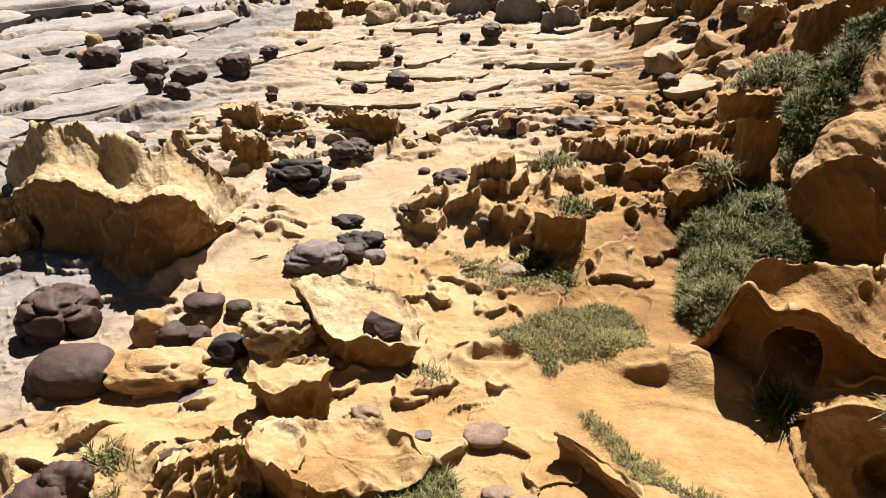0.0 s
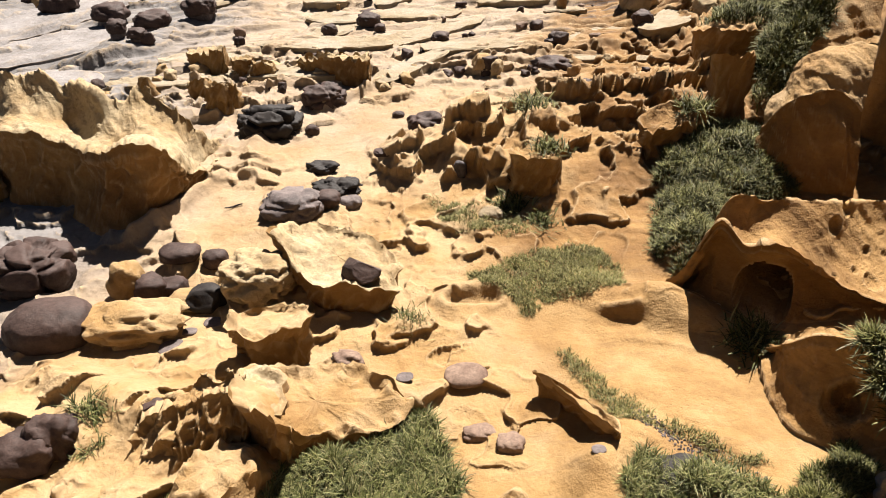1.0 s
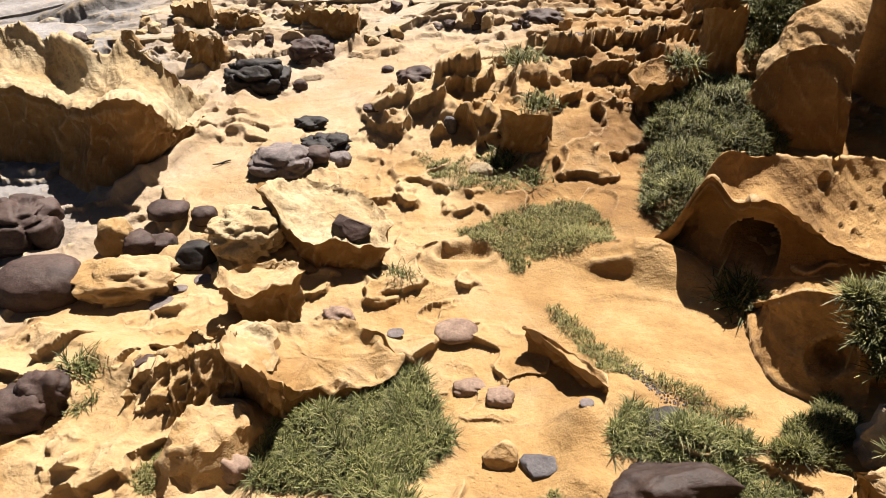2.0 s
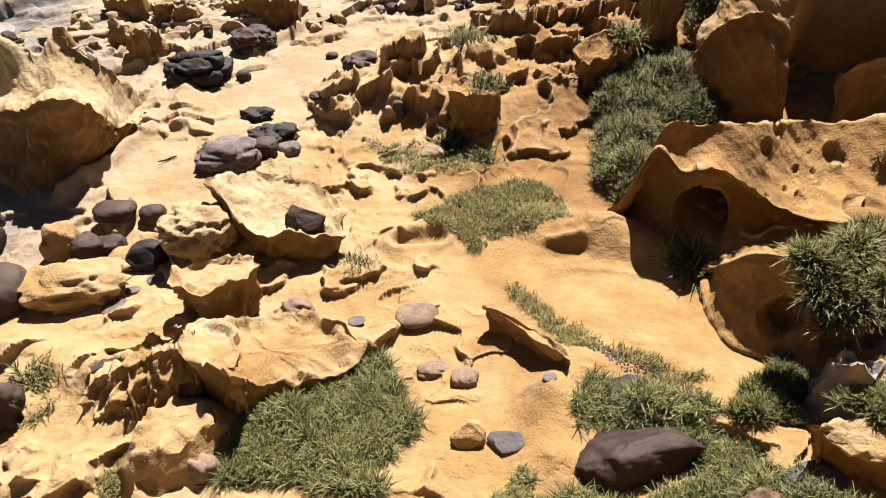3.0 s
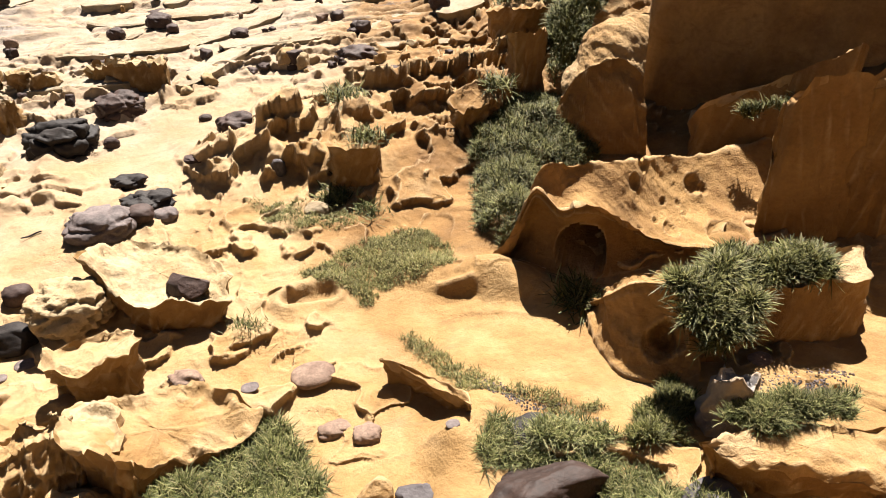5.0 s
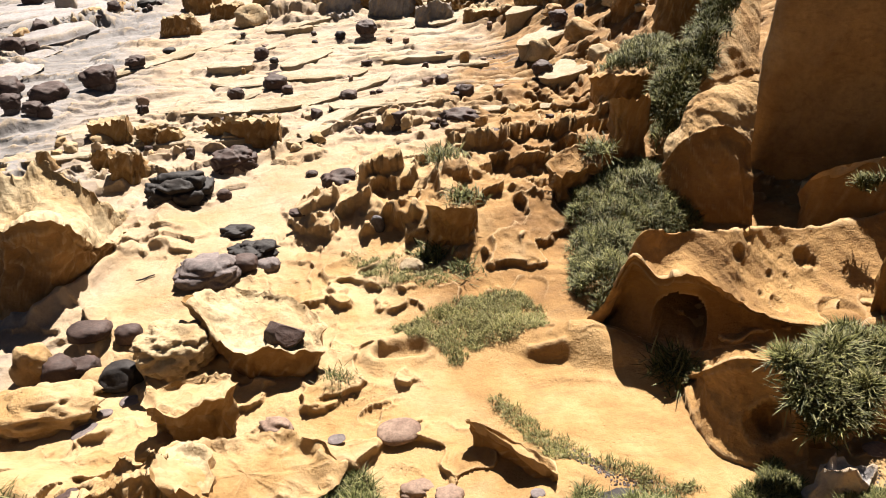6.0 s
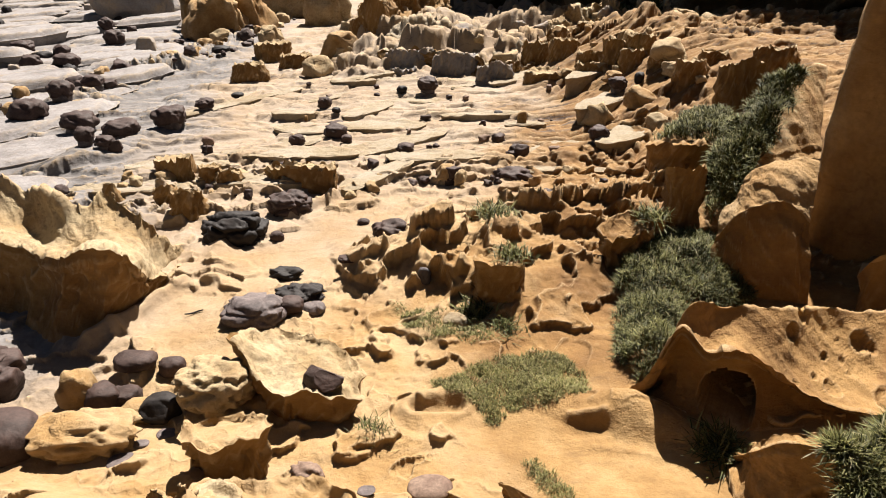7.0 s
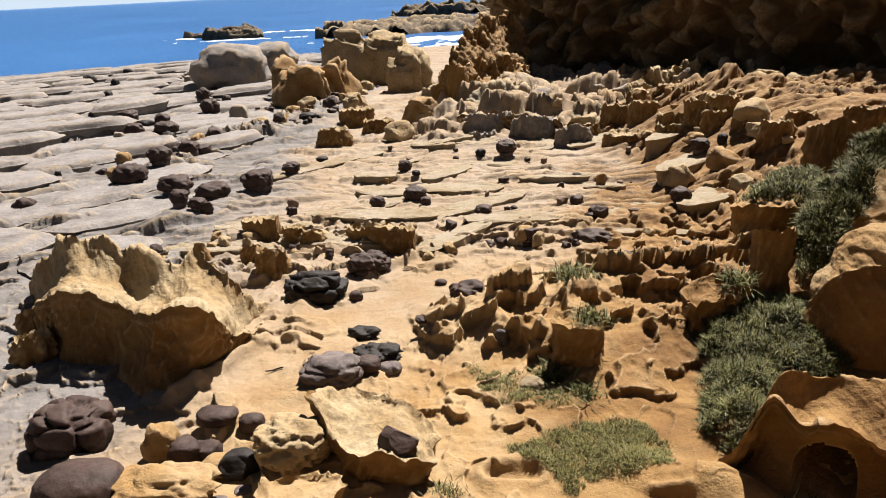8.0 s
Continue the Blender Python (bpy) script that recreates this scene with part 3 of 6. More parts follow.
def patch(name, label, outline, material, count, length, width, seed, mound=0.0, ragged=0.25, **more):
    """Blades sown inside an outline (x, y[, z of a support]), heaped up by `mound` in its middle."""
    p = np.array([q[:2] for q in outline], float)
    rng = np.random.RandomState(seed)
    lo, hi = p.min(0) - 0.15, p.max(0) + 0.15
    s = rng.uniform(lo, hi, (count * 4, 2))
    w = s + ragged * np.column_stack([fbm(s[:, 0] * 2.2, s[:, 1] * 2.2, seed, 3), fbm(s[:, 0] * 2.2 + 9, s[:, 1] * 2.2, seed + 1, 3)])
    inside = np.zeros(len(s), bool)
    near = np.full(len(s), 9.0)
    for a, b in zip(p, np.roll(p, -1, 0)):
        cross = (a[1] > w[:, 1]) != (b[1] > w[:, 1])
        inside ^= cross & (w[:, 0] < (b[0] - a[0]) * (w[:, 1] - a[1]) / (b[1] - a[1] + 1e-12) + a[0])
        k = np.clip(((w - a) @ (b - a)) / ((b - a) @ (b - a)), 0, 1)
        near = np.minimum(near, np.hypot(*(w - a - k[:, None] * (b - a)).T))
    thin = pn(s[:, 0] * 3.1, s[:, 1] * 3.1, seed + 9) + rng.uniform(-0.3, 0.3, len(s)) > -0.28
    keep = np.where(inside & thin)[0][:count]
    s, near = s[keep], near[keep]
    half = near.max() + 1e-6
    if len(outline[0]) > 2:
        q = np.array(outline, float)
        wgt = 1 / (np.hypot(s[:, None, 0] - q[None, :, 0], s[:, None, 1] - q[None, :, 1]) ** 2 + 0.01)
        z = (wgt * q[None, :, 2]).sum(1) / wgt.sum(1)
    else:
        z = terrain(s[:, 0], s[:, 1])
    z = z + mound * np.sqrt(np.clip(near / half, 0, 1)) * rng.uniform(0.7, 1.0, len(s)) - 0.02
    return blades(name, label, np.column_stack([s, z]), material, length, width, seed, **more)


def tuft(name, label, x, y, material, count, length, width, seed, spread=0.12, z=None, tilt=0.8, category="grass"):
    """A clump of long blades that spring from one root."""
    rng = np.random.RandomState(seed)
    s = np.column_stack([x + spread * rng.normal(size=count), y + spread * rng.normal(size=count)])
    zz = terrain(s[:, 0], s[:, 1]) if z is None else np.full(count, z)
    return blades(name, label, np.column_stack([s, zz - 0.02]), material, length, width, seed, droop=0.7, category=category, tilt=tilt)


def bench(name, label, stations, material, seed, under=0.25, sag=0.12, rough=0.06, teeth=0.0, pits=(), across=260, hollow=(0.0, 0.4), skew=1.0, flank=None, category="rock"):
    """An outcrop in three lines: foot, lip and crest, each station ((x, y, z), (x, y, z), (x, y, z)). Its face is undercut between foot
    and lip, sags between lip and crest and falls away behind. pits: (x, y, z, radius, depth)."""
    st = np.array(stations, float)
    flank = flank or material
    n = len(st)
    u = np.linspace(0, n - 1, across)
    i = np.clip(u.astype(int), 0, n - 2)
    f = (u - i)[:, None, None]
    p0, p1, p2, p3 = st[np.clip(i - 1, 0, n - 1)], st[i], st[i + 1], st[np.clip(i + 2, 0, n - 1)]
    c = 0.5 * (2 * p1 + (p2 - p0) * f + (2 * p0 - 5 * p1 + 4 * p2 - p3) * f * f + (3 * p1 - p0 - 3 * p2 + p3) * f ** 3)
    foot, lip, crest = c[:, 0], c[:, 1].copy(), c[:, 2].copy()
    along = u * 1.3 + seed
    saw_lip, saw_crest = np.zeros(across), np.zeros(across)
    if teeth:
        saw_lip = teeth * (0.6 - 2.4 * np.abs(pn(along * 1.3, along * 0 + 3.3, seed + 3)) - 0.5 * np.abs(pn(along * 4.1, along * 0 + 3.7, seed + 4)))
        saw_crest = 1.5 * teeth * (0.8 - 2.4 * np.abs(pn(along * 1.1, along * 0 + 9.3, seed + 9)) - 0.5 * np.abs(pn(along * 3.7, along * 0 + 9.6, seed + 10)))
    away = crest - foot
    away[:, 2] = 0
    away /= np.linalg.norm(away, axis=1, keepdims=True) + 1e-9
    rows = [foot - (0, 0, 0.4)]
    for w in np.linspace(0, 1, 26)[:-1]:
        q = foot * (1 - w) + lip * w
        q = q + away * (under * np.sin(np.pi * min(1, w * 1.08)) ** 0.8 if w < 0.93 else under * 0.3 * (1 - w) / 0.07)
        q[:, 2] += saw_lip * w ** 5
        rows.append(q)
    for w in np.linspace(0, 1, 46)[:-1]:
        q = lip * (1 - w) + crest * w
        q[:, 2] -= sag * np.sin(np.pi * w ** skew) - 0.05 * np.exp(-((w - 0.02) / 0.03) ** 2)
        q[:, 2] += saw_lip * np.exp(-(w / 0.06) ** 2) + saw_crest * np.exp(-((1 - w) / 0.07) ** 2)
        rows.append(q)
    for w, back in ((0, 0.0), (0.06, 0.05), (0.2, 0.14), (0.5, 0.3), (1.0, 0.5), (1.3, 0.7)):
        q = crest + away * back
        q[:, 2] = (crest[:, 2] + saw_crest) * (1 - w) + (foot[:, 2] - 0.2) * w
        rows.append(q)
    v = np.array(rows)
    flat = v.reshape(-1, 3)
    lump = rough * (1.6 * fbm3(flat * 0.9 + seed, seed, 4) + 0.7 * fbm3(flat * 3.5 + seed, seed + 5, 4))
    tang = np.gradient(v, axis=1)
    nrm = np.cross(np.gradient(v, axis=0), tang).reshape(-1, 3)
    nrm /= np.linalg.norm(nrm, axis=1, keepdims=True) + 1e-9
    if (nrm * np.repeat(away[None], len(rows), 0).reshape(-1, 3))[: across * 20].sum() > 0:
        nrm = -nrm
    if hollow[0]:
        run = np.repeat(np.concatenate([[0], np.cumsum(np.linalg.norm(np.diff(lip, axis=0), axis=1))])[None], len(rows), 0).reshape(-1)
        face = np.repeat(np.clip(1.2 - np.abs(np.arange(len(rows)) - 14) / 14, 0, 1), across)
        lump = lump + face * hollow[0] * (pans(run, flat[:, 2] * 0.7, hollow[1], seed + 61, 0.7) + 0.5 * pans(run, flat[:, 2], 0.4 * hollow[1], seed + 67, 0.7) - 0.5)
    flat = flat + nrm * lump[:, None]
    for x, y, z, r, deep in pits:
        x, y, z = flat[np.argmin(((flat - (x, y, z)) ** 2).sum(1))]
        d = np.linalg.norm(flat - (x, y, z), axis=1) / r
        if r > 0.3:
            into = np.repeat(away[None], len(rows), 0).reshape(-1, 3)
            flat = flat + into * (deep * np.clip(1 - d ** 2, 0, 1) ** 0.5)[:, None]
            continue
        flat = flat - nrm * (deep * np.clip(1 - d ** 2, 0, 1) ** 0.6)[:, None] + nrm * (0.12 * deep * np.exp(-((d - 1.1) / 0.15) ** 2))[:, None]
    v = flat.reshape(v.shape)
    root = new(name)
    root.location = v[1].mean(0)
    # foot to lip in the flank material: part of its shade is colour
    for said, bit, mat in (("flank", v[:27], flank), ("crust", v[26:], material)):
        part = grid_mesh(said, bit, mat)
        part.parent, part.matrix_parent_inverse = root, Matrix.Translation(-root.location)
    return tagged(root, label, category)


def mushroom(name, label, x, y, w, h, material, seed):
    """A nodule left standing on a stem of softer rock: cap and stem are its parts."""
    root = new(name)
    z = ground(x, y)
    root.location = (x, y, z)
    stem = boulder("stem", "", x, y, 0.7 * w, 0.7 * w, 0.6 * h, M_NODULE_GREY, seed + 3, 0.15, square=2.6, level=3, sink=0.35)
    cap = boulder("cap", "", x, y, w, 0.9 * w, 0.85 * h, material, seed, 0.2, cracks=0.08, level=4, sink=0.0, z=z + 0.12 * h)
    for part, said in ((stem, "pale sandstone stem"), (cap, "dark iron-rich cap")):
        part.parent = root
        part.location = part.location - root.location
        for key in list(part.keys()):
            del part[key]
        tagged(part, said)
    return tagged(root, label, "rock", "mushroom rocks on the shelf")


def stick(name, label, x, y, length, turn):
    """A bent twig of six sides, lying on the ground."""
    n = 9
    s = np.linspace(-0.5, 0.5, n)
    c, d = math.cos(radians(turn)), math.sin(radians(turn))
    px, py = x + s * length * c, y + s * length * d + 0.012 * np.sin(s * 7)
    pz = np.maximum(terrain(px, py), ground(x, y)) + 0.022
    r = 0.016 * (1 - 0.4 * np.abs(s) * 2)
    a = np.linspace(0, 2 * np.pi, 6, endpoint=False)
    pts = np.array([[(px[i] - r[i] * np.cos(t) * d, py[i] + r[i] * np.cos(t) * c, pz[i] + r[i] * np.sin(t)) for t in a] for i in range(n)])
    return tagged(grid_mesh(name, pts, M_NODULE_BLACK, closed=True), label, "stick")


def gravel(name, label, outline, count, seed):
    """Loose chips strewn inside an outline, joined in one mesh."""
    rng = np.random.RandomState(seed)
    p = np.array(outline)
    v0, f0 = BALL_CHIP
    verts, faces = [], []
    xy = rng.dirichlet(np.ones(len(p)) * 0.7, count) @ p
    zs = terrain(xy[:, 0], xy[:, 1])
    for k in range(count):
        v = v0 * rng.uniform(0.5, 1.3, v0.shape) * rng.uniform(0.006, 0.018) + (*xy[k], zs[k] + 0.004)
        faces += [tuple(i + len(v0) * k for i in f) for f in f0]
        verts.append(v)
    return tagged(mesh_object(name, np.concatenate(verts), faces, M_NODULE_GREY, False), label, "gravel", "", "stuff")


BALL_CHIP = ball_verts(1)


# ---- the ground, the sea and the cliffs ----
def build_ground():
    dense = np.radians(np.linspace(-37, 52, 920))
    wide = np.radians(np.concatenate([np.linspace(53, 180, 40), np.linspace(-179, -38, 44)]))
    az = np.concatenate([dense, wide])
    dep = np.radians(np.concatenate([np.linspace(66, 20, 540, endpoint=False), np.linspace(20, 3.4, 400)]))
    r = np.concatenate([[0.02, 0.5, 1.0, 1.6, 2.2], EYE / np.tan(dep)])
    x, y = np.outer(r, np.sin(az)), np.outer(r, np.cos(az)) - 0.25
    rough = relief(x, y)
    z = terrain(x, y, rough)
    pts = np.stack([x, y - overhang(x, y, rough), z], -1)
    ob = grid_mesh("ground", pts, M_GROUND, closed=True)
    return tagged(ob, "weathered sandstone shelf, golden near the cliff and grey by the sea", "ground", "", "structure")


build_ground()


def build_sea():
    m = Mat("sea_water", 0.3)
    near = m.ramp(m.noise(0.02, 4), (0.35, (0.014, 0.070, 0.20)), (0.65, (0.024, 0.098, 0.26)))
    m.b.inputs["IOR"].default_value = 1.33
    m.b.inputs["Specular IOR Level"].default_value = 0.2
    h = m.math("ADD", m.noise(0.35, 6, 0.6, m.scaled(1, 2.2, 1, 0.3)), m.math("MULTIPLY", m.noise(1.4, 4, 0.6, m.scaled(1, 1.6, 1)), 0.4))
    mat = m.finish(near, h, 0.6, 0.5)
    az = np.radians(np.linspace(0, 360, 120, endpoint=False))
    r = np.array([0.5, 20, 50, 70, 100, 160, 300, 800, 2000, 4800])
    x, y = np.outer(r, np.sin(az)), np.outer(r, np.cos(az))
    return tagged(grid_mesh("water", np.stack([x, y, np.full_like(x, SEA)], -1), mat, closed=True), "calm blue sea with small ripples out to the horizon", "sea", "", "structure")


SEA = -2.0
build_sea()


def cliff(name, label, line, height, material, seed, lean=0.1, bulge=0.8, step=0.25, relief=0.35, drop=1.5):
    """A wall of rock along a line of (x, y) on the ground, rising `height` with hollows and bulges, closed by a top that runs back."""
    p = np.array(line, float)
    seg = []
    for a, b in zip(p[:-1], p[1:]):
        n = max(2, int(np.linalg.norm(b - a) / step))
        seg += [a + (b - a) * k / n for k in range(n)]
    s = np.array(seg + [p[-1]])
    for _ in range(6):
        s[1:-1] = 0.5 * s[1:-1] + 0.25 * (s[:-2] + s[2:])
    t = np.gradient(s, axis=0)
    nrm = np.stack([t[:, 1], -t[:, 0]], 1)
    nrm /= np.linalg.norm(nrm, axis=1, keepdims=True)
    run = np.concatenate([[0], np.cumsum(np.linalg.norm(np.diff(s, axis=0), axis=1))])
    base = terrain(s[:, 0], s[:, 1]) - drop
    rows = []
    for z in np.linspace(0, 1, max(24, int(height / step))):
        zz = z * (height + drop)
        off = bulge * fbm(run * 0.22 + seed, np.full_like(run, zz * 0.28), seed, 3) + relief * fbm(run * 0.9, zz * 1.1 + seed + 0 * run, seed + 4, 4)
        off = off - lean * zz + 0.4 * bulge * np.exp(-((zz - drop) / 0.7) ** 2) * 0.4
        top = height * (1 + 0.12 * fbm(run * 0.3, run * 0 + seed, seed + 8, 3))
        rows.append(np.column_stack([s + nrm * off[:, None], base + z * (top + drop)]))
    last = rows[-1]
    for back in (0.6, 2.0, 5.0, 9.0):
        q = last.copy()
        q[:, :2] -= nrm * back
        q[:, 2] += 0.25 * back + 0.5 * fbm(q[:, 0] * 0.4, q[:, 1] * 0.4, seed + 12, 3)
        rows.append(q)
    q = rows[-1].copy()
    q[:, 2] = -3
    rows.append(q)
    return tagged(grid_mesh(name, np.array(rows), material), label, "cliff", "", "structure")


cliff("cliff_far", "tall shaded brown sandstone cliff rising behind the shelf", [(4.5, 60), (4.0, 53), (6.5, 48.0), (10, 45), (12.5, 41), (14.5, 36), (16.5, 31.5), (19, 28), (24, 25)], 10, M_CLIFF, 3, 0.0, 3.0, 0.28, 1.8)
cliff("cliff_near", "smooth dark ochre sandstone cliff wall in shade", [(17.2, 25), (13.0, 19), (10.2, 15), (7.75, 11.7), (8.7, 10.8), (10.4, 9.8), (12.5, 8.2), (13.8, 5), (15, 0)], 4.6, M_WALL, 7, 0.03, 0.3, 0.16, 0.10)


def islet(name, label, x, y, w, d, h, seed, material):
    """A low reef of bedded rock that stands out of the sea."""
    u = np.linspace(-1, 1, 150)
    v = np.linspace(-1, 1, 60)
    gx, gy = np.meshgrid(u, v)
    px, py = x + gx * w / 2, y + gy * d / 2
    edge = 1 - np.maximum(np.abs(gx), np.abs(gy)) ** 2 + 0.9 * fbm(px * 0.12, py * 0.2, seed, 4)
    z = SEA - 1.0 + (h + 1.0) * ramp(-0.1, 0.5, edge) * (0.75 + 0.5 * fbm(px * 0.15, py * 0.25, seed + 3, 3)) + ramp(0, 0.5, edge) * h * (0.35 * saw(px, py, 4, 3.5, seed + 5, 0.5, 0.1) + 0.25 * mesa(px, py, 3.0, seed + 9))
    return tagged(grid_mesh(name, np.stack([px, py, z], -1), material), label, "reef", "", "structure")


M_REEF = sandstone("reef_rock", (0.15, 0.115, 0.075), (0.085, 0.064, 0.044), (0.04, 0.032, 0.026), 0.2, 0.4, 0.4)
islet("reef_long", "long dark bedded reef beyond a channel of surf", 2, 158, 52, 34, 1.9, 11, M_REEF)
islet("reef_low", "low black reef awash in surf", -43, 158, 13, 9, 1.7, 13, M_REEF)
islet("reef_small", "small black rock awash", -54, 166, 6, 4, 1.2, 15, M_REEF)
islet("reef_rear", "dark rocks far out in the surf", 14, 235, 60, 14, 3.0, 17, M_REEF)

M_FOAM = Mat("surf_foam", 0.8)
M_FOAM = M_FOAM.finish(M_FOAM.ramp(M_FOAM.noise(0.6, 6, 0.7), (0.35, (0.45, 0.55, 0.62)), (0.55, (0.85, 0.87, 0.88))))


def surf(x, y, w, d, seed):
    """A ragged sheet of white water, just above the sea."""
    gx, gy = np.meshgrid(np.linspace(-1, 1, 120), np.linspace(-1, 1, 40))
    px, py = x + gx * w / 2, y + gy * d / 2
    e = 1 - np.hypot(gx, gy) ** 2 + 1.5 * fbm(px * 0.16, py * 0.45, seed, 5, 0.6)
    z = SEA - 0.16 + 0.24 * ramp(0.5, 0.95, e) + 0.12 * fbm(px * 0.5, py * 0.5, seed + 2, 3)
    return tagged(grid_mesh("surf", np.stack([px, py, z], -1), M_FOAM), "broken white surf round the rocks", "surf", "", "structure")


for k, q in enumerate([(-4, 126, 40, 16), (-40, 150, 26, 5), (-56, 162, 12, 4), (2, 104, 26, 26), (6, 88, 16, 14), (-14, 176, 70, 9), (8, 212, 70, 9)]):
    surf(*q, 200 + 7 * k)


def shelf_slab(x, y, length, width, angle, height, seed, material, label, group, edge=1.0):
    """A lens of rock lying on the shelf, with an undercut edge."""
    rng = np.random.RandomState(seed)
    a = np.linspace(0, 2 * np.pi, 14, endpoint=False)
    r = 1 + rng.uniform(-0.16, 0.16, 14)
    u, v = length / 2 * np.sign(np.cos(a)) * np.abs(np.cos(a)) ** 0.8 * r, width / 2 * np.sin(a) * r
    c, s = math.cos(radians(angle)), math.sin(radians(angle))
    px, py = x + u * c - v * s, y + u * s + v * c
    top = height * edge * (1 - 0.55 * (v / width + 0.5)) + rng.uniform(-0.2, 0.2, 14) * height * edge
    base = ground(x, y)
    return ledge("rock_slab", label, list(zip(px, py, base + top)), material, under=0.3 * height + 0.08, rough=0.045, rim=-height * (1 - edge) * 0.7, dome=0.3 * height * (1 - edge), seed=seed, step=0.16 + 0.004 * y, group=group)


slab_rng = np.random.RandomState(12)
for i in range(26):
    for j in range(17):
        # rows of slabs step seaward; long axes follow the joints
        a, b = -4 + j * 4.6 + slab_rng.uniform(-1.2, 1.2) + 2.3 * (i % 2), i * 2.9 + slab_rng.uniform(-0.5, 0.5)
        x, y = -9.3 + a * 0.62 - b * 0.80, 17.5 + a * 0.80 + b * 0.58
        if x > -8.0 - 0.04 * (y - 20) or x < -0.66 * y - 2 or y > shore(x) - 3 or y < 17:
            continue
        shelf_slab(x, y, slab_rng.uniform(3.4, 7.4), slab_rng.uniform(2.0, 3.4), 40 + slab_rng.uniform(-24, 20), slab_rng.uniform(0.2, 0.5) * (0.9 if y < 30 else 1.2), 1000 + 20 * i + j, M_GREY, "pale grey lens of sandstone with dark joints round it", "slabs of the grey shelf", 0.35)
for i in range(9):
    for j in range(6):
        x, y = -5.4 + j * 2.5 + slab_rng.uniform(-0.8, 0.8) + 0.25 * i, 17.6 + i * 1.55 + slab_rng.uniform(-0.5, 0.5)
        if slab_rng.uniform() < 0.45 or x > 8.0:
            continue
        shelf_slab(x, y, slab_rng.uniform(1.2, 4.6), slab_rng.uniform(0.5, 1.3), slab_rng.choice([-12, -6, 44]) + slab_rng.uniform(-8, 8), slab_rng.uniform(0.035, 0.08), 700 + 20 * i + j, M_SHELF, "thin cream bed of sandstone with a broken edge", "beds of the open shelf", 0.8)


def haze():
    """The bright hazy sky low over the sea, far out."""
    m = Mat("horizon_haze", 1.0)
    m.b.inputs["Base Color"].default_value = (0, 0, 0, 1)
    m.b.inputs["Emission Color"].default_value = (0.72, 0.85, 1.0, 1)
    m.b.inputs["Emission Strength"].default_value = 0.34
    az = np.radians(np.linspace(-80, 40, 60))
    ring = np.stack([4700 * np.sin(az), 4700 * np.cos(az)], -1)
    pts = np.stack([np.column_stack([ring, np.full(60, z)]) for z in (SEA - 1, 120, 320)])
    return tagged(grid_mesh("backdrop", pts, m.m), "pale hazy sky above the sea horizon", "sky", "", "structure")


haze()


# ---- things ----

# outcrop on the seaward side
ledge("rock_outcrop", "low crusted sandstone block on the shelf", [(-5.55, 18.19, 0.47), (-4.93, 17.79, 0.62), (-4.32, 17.28, 0.78), (-4.76, 18.94, 0.4), (-5.58, 18.86, 0.4)], M_CRUST, under=0.1, rough=0.06, seed=3, teeth=0.08, flank=M_FLANK_SHADE)
ledge("rock_outcrop", "low sandstone ledge with a shaded brown face", [(-2.79, 17.37, 0.33), (-1.78, 16.78, 0.65), (-0.89, 16.12, 0.7), (-1.01, 17.35, 0.5), (-2.41, 17.63, 0.5)], M_CRUST, under=0.15, rough=0.08, seed=4, teeth=0.1, flank=M_FLANK_SHADE)

bench("rock_outcrop", "jagged golden sandstone outcrop with a dark overhanging face", [((-8.71, 13.17, 0.00), (-8.70, 13.53, 0.14), (-9.18, 14.77, 0.40)), ((-7.27, 11.77, 0.00), (-7.08, 12.00, 1.16), (-7.76, 13.69, 1.61)), ((-6.59, 11.50, 0.00), (-6.25, 11.69, 1.29), (-7.13, 13.71, 1.71)), ((-5.93, 11.24, 0.00), (-5.59, 11.41, 1.08), (-6.51, 13.63, 1.59)), ((-5.16, 10.53, 0.00), (-4.81, 10.59, 1.30), (-5.49, 13.02, 1.38)), ((-4.67, 10.31, 0.00), (-4.25, 10.38, 1.53), (-4.91, 13.24, 1.40)), ((-4.33, 10.55, 0.00), (-3.88, 10.62, 1.26), (-4.31, 12.90, 1.16)), ((-4.09, 11.49, 0.00), (-3.90, 11.56, 0.40), (-4.02, 13.09, 0.48)), ((-3.77, 12.70, 0.00), (-3.74, 12.81, 0.03), (-3.75, 13.54, -0.09))], M_CRUST, 12, under=0.3, sag=0.5, rough=0.10, teeth=0.12, across=420, hollow=(0.12, 0.9), skew=1.8, flank=M_FLANK_SHADE)

# nodules round the sandy pool
boulder("black_nodule", "black cracked iron nodule in a hollow of the shelf", -2.96, 14.15, 1.3, 1, 0.8, M_NODULE_BLACK, cracks=0.3, seed=5, rough=0.2, level=5, sink=0.35)
boulder("nodule", "brown cracked nodule half sunk in the shelf", -1.93, 15.47, 0.96, 0.77, 0.58, M_NODULE, cracks=0.2, seed=6, rough=0.15, level=5)
boulder("nodule", "small round brown nodule by the sandy pool", -2.07, 13.98, 0.3, 0.24, 0.25, M_NODULE, seed=7)
boulder("nodule", "purple-brown nodule with a broken top", 0.23, 13.58, 0.74, 0.59, 0.39, M_NODULE, cracks=0.15, seed=8, rough=0.2)
boulder("nodule", "small round brown nodule by the sandy pool", -0.33, 14.56, 0.26, 0.21, 0.14, M_NODULE, seed=9)
boulder("nodule", "dark nodule on the flank of the outcrop", -4.45, 13.01, 0.59, 0.47, 0.37, M_NODULE_BLACK, seed=10, rough=0.25)
boulder("grey_nodule", "low grey-purple nodule with dark clefts", -2.06, 10.56, 1.0, 0.8, 0.45, M_NODULE_GREY, seed=11, rough=0.14, cracks=0.12, level=5, sink=0.45)
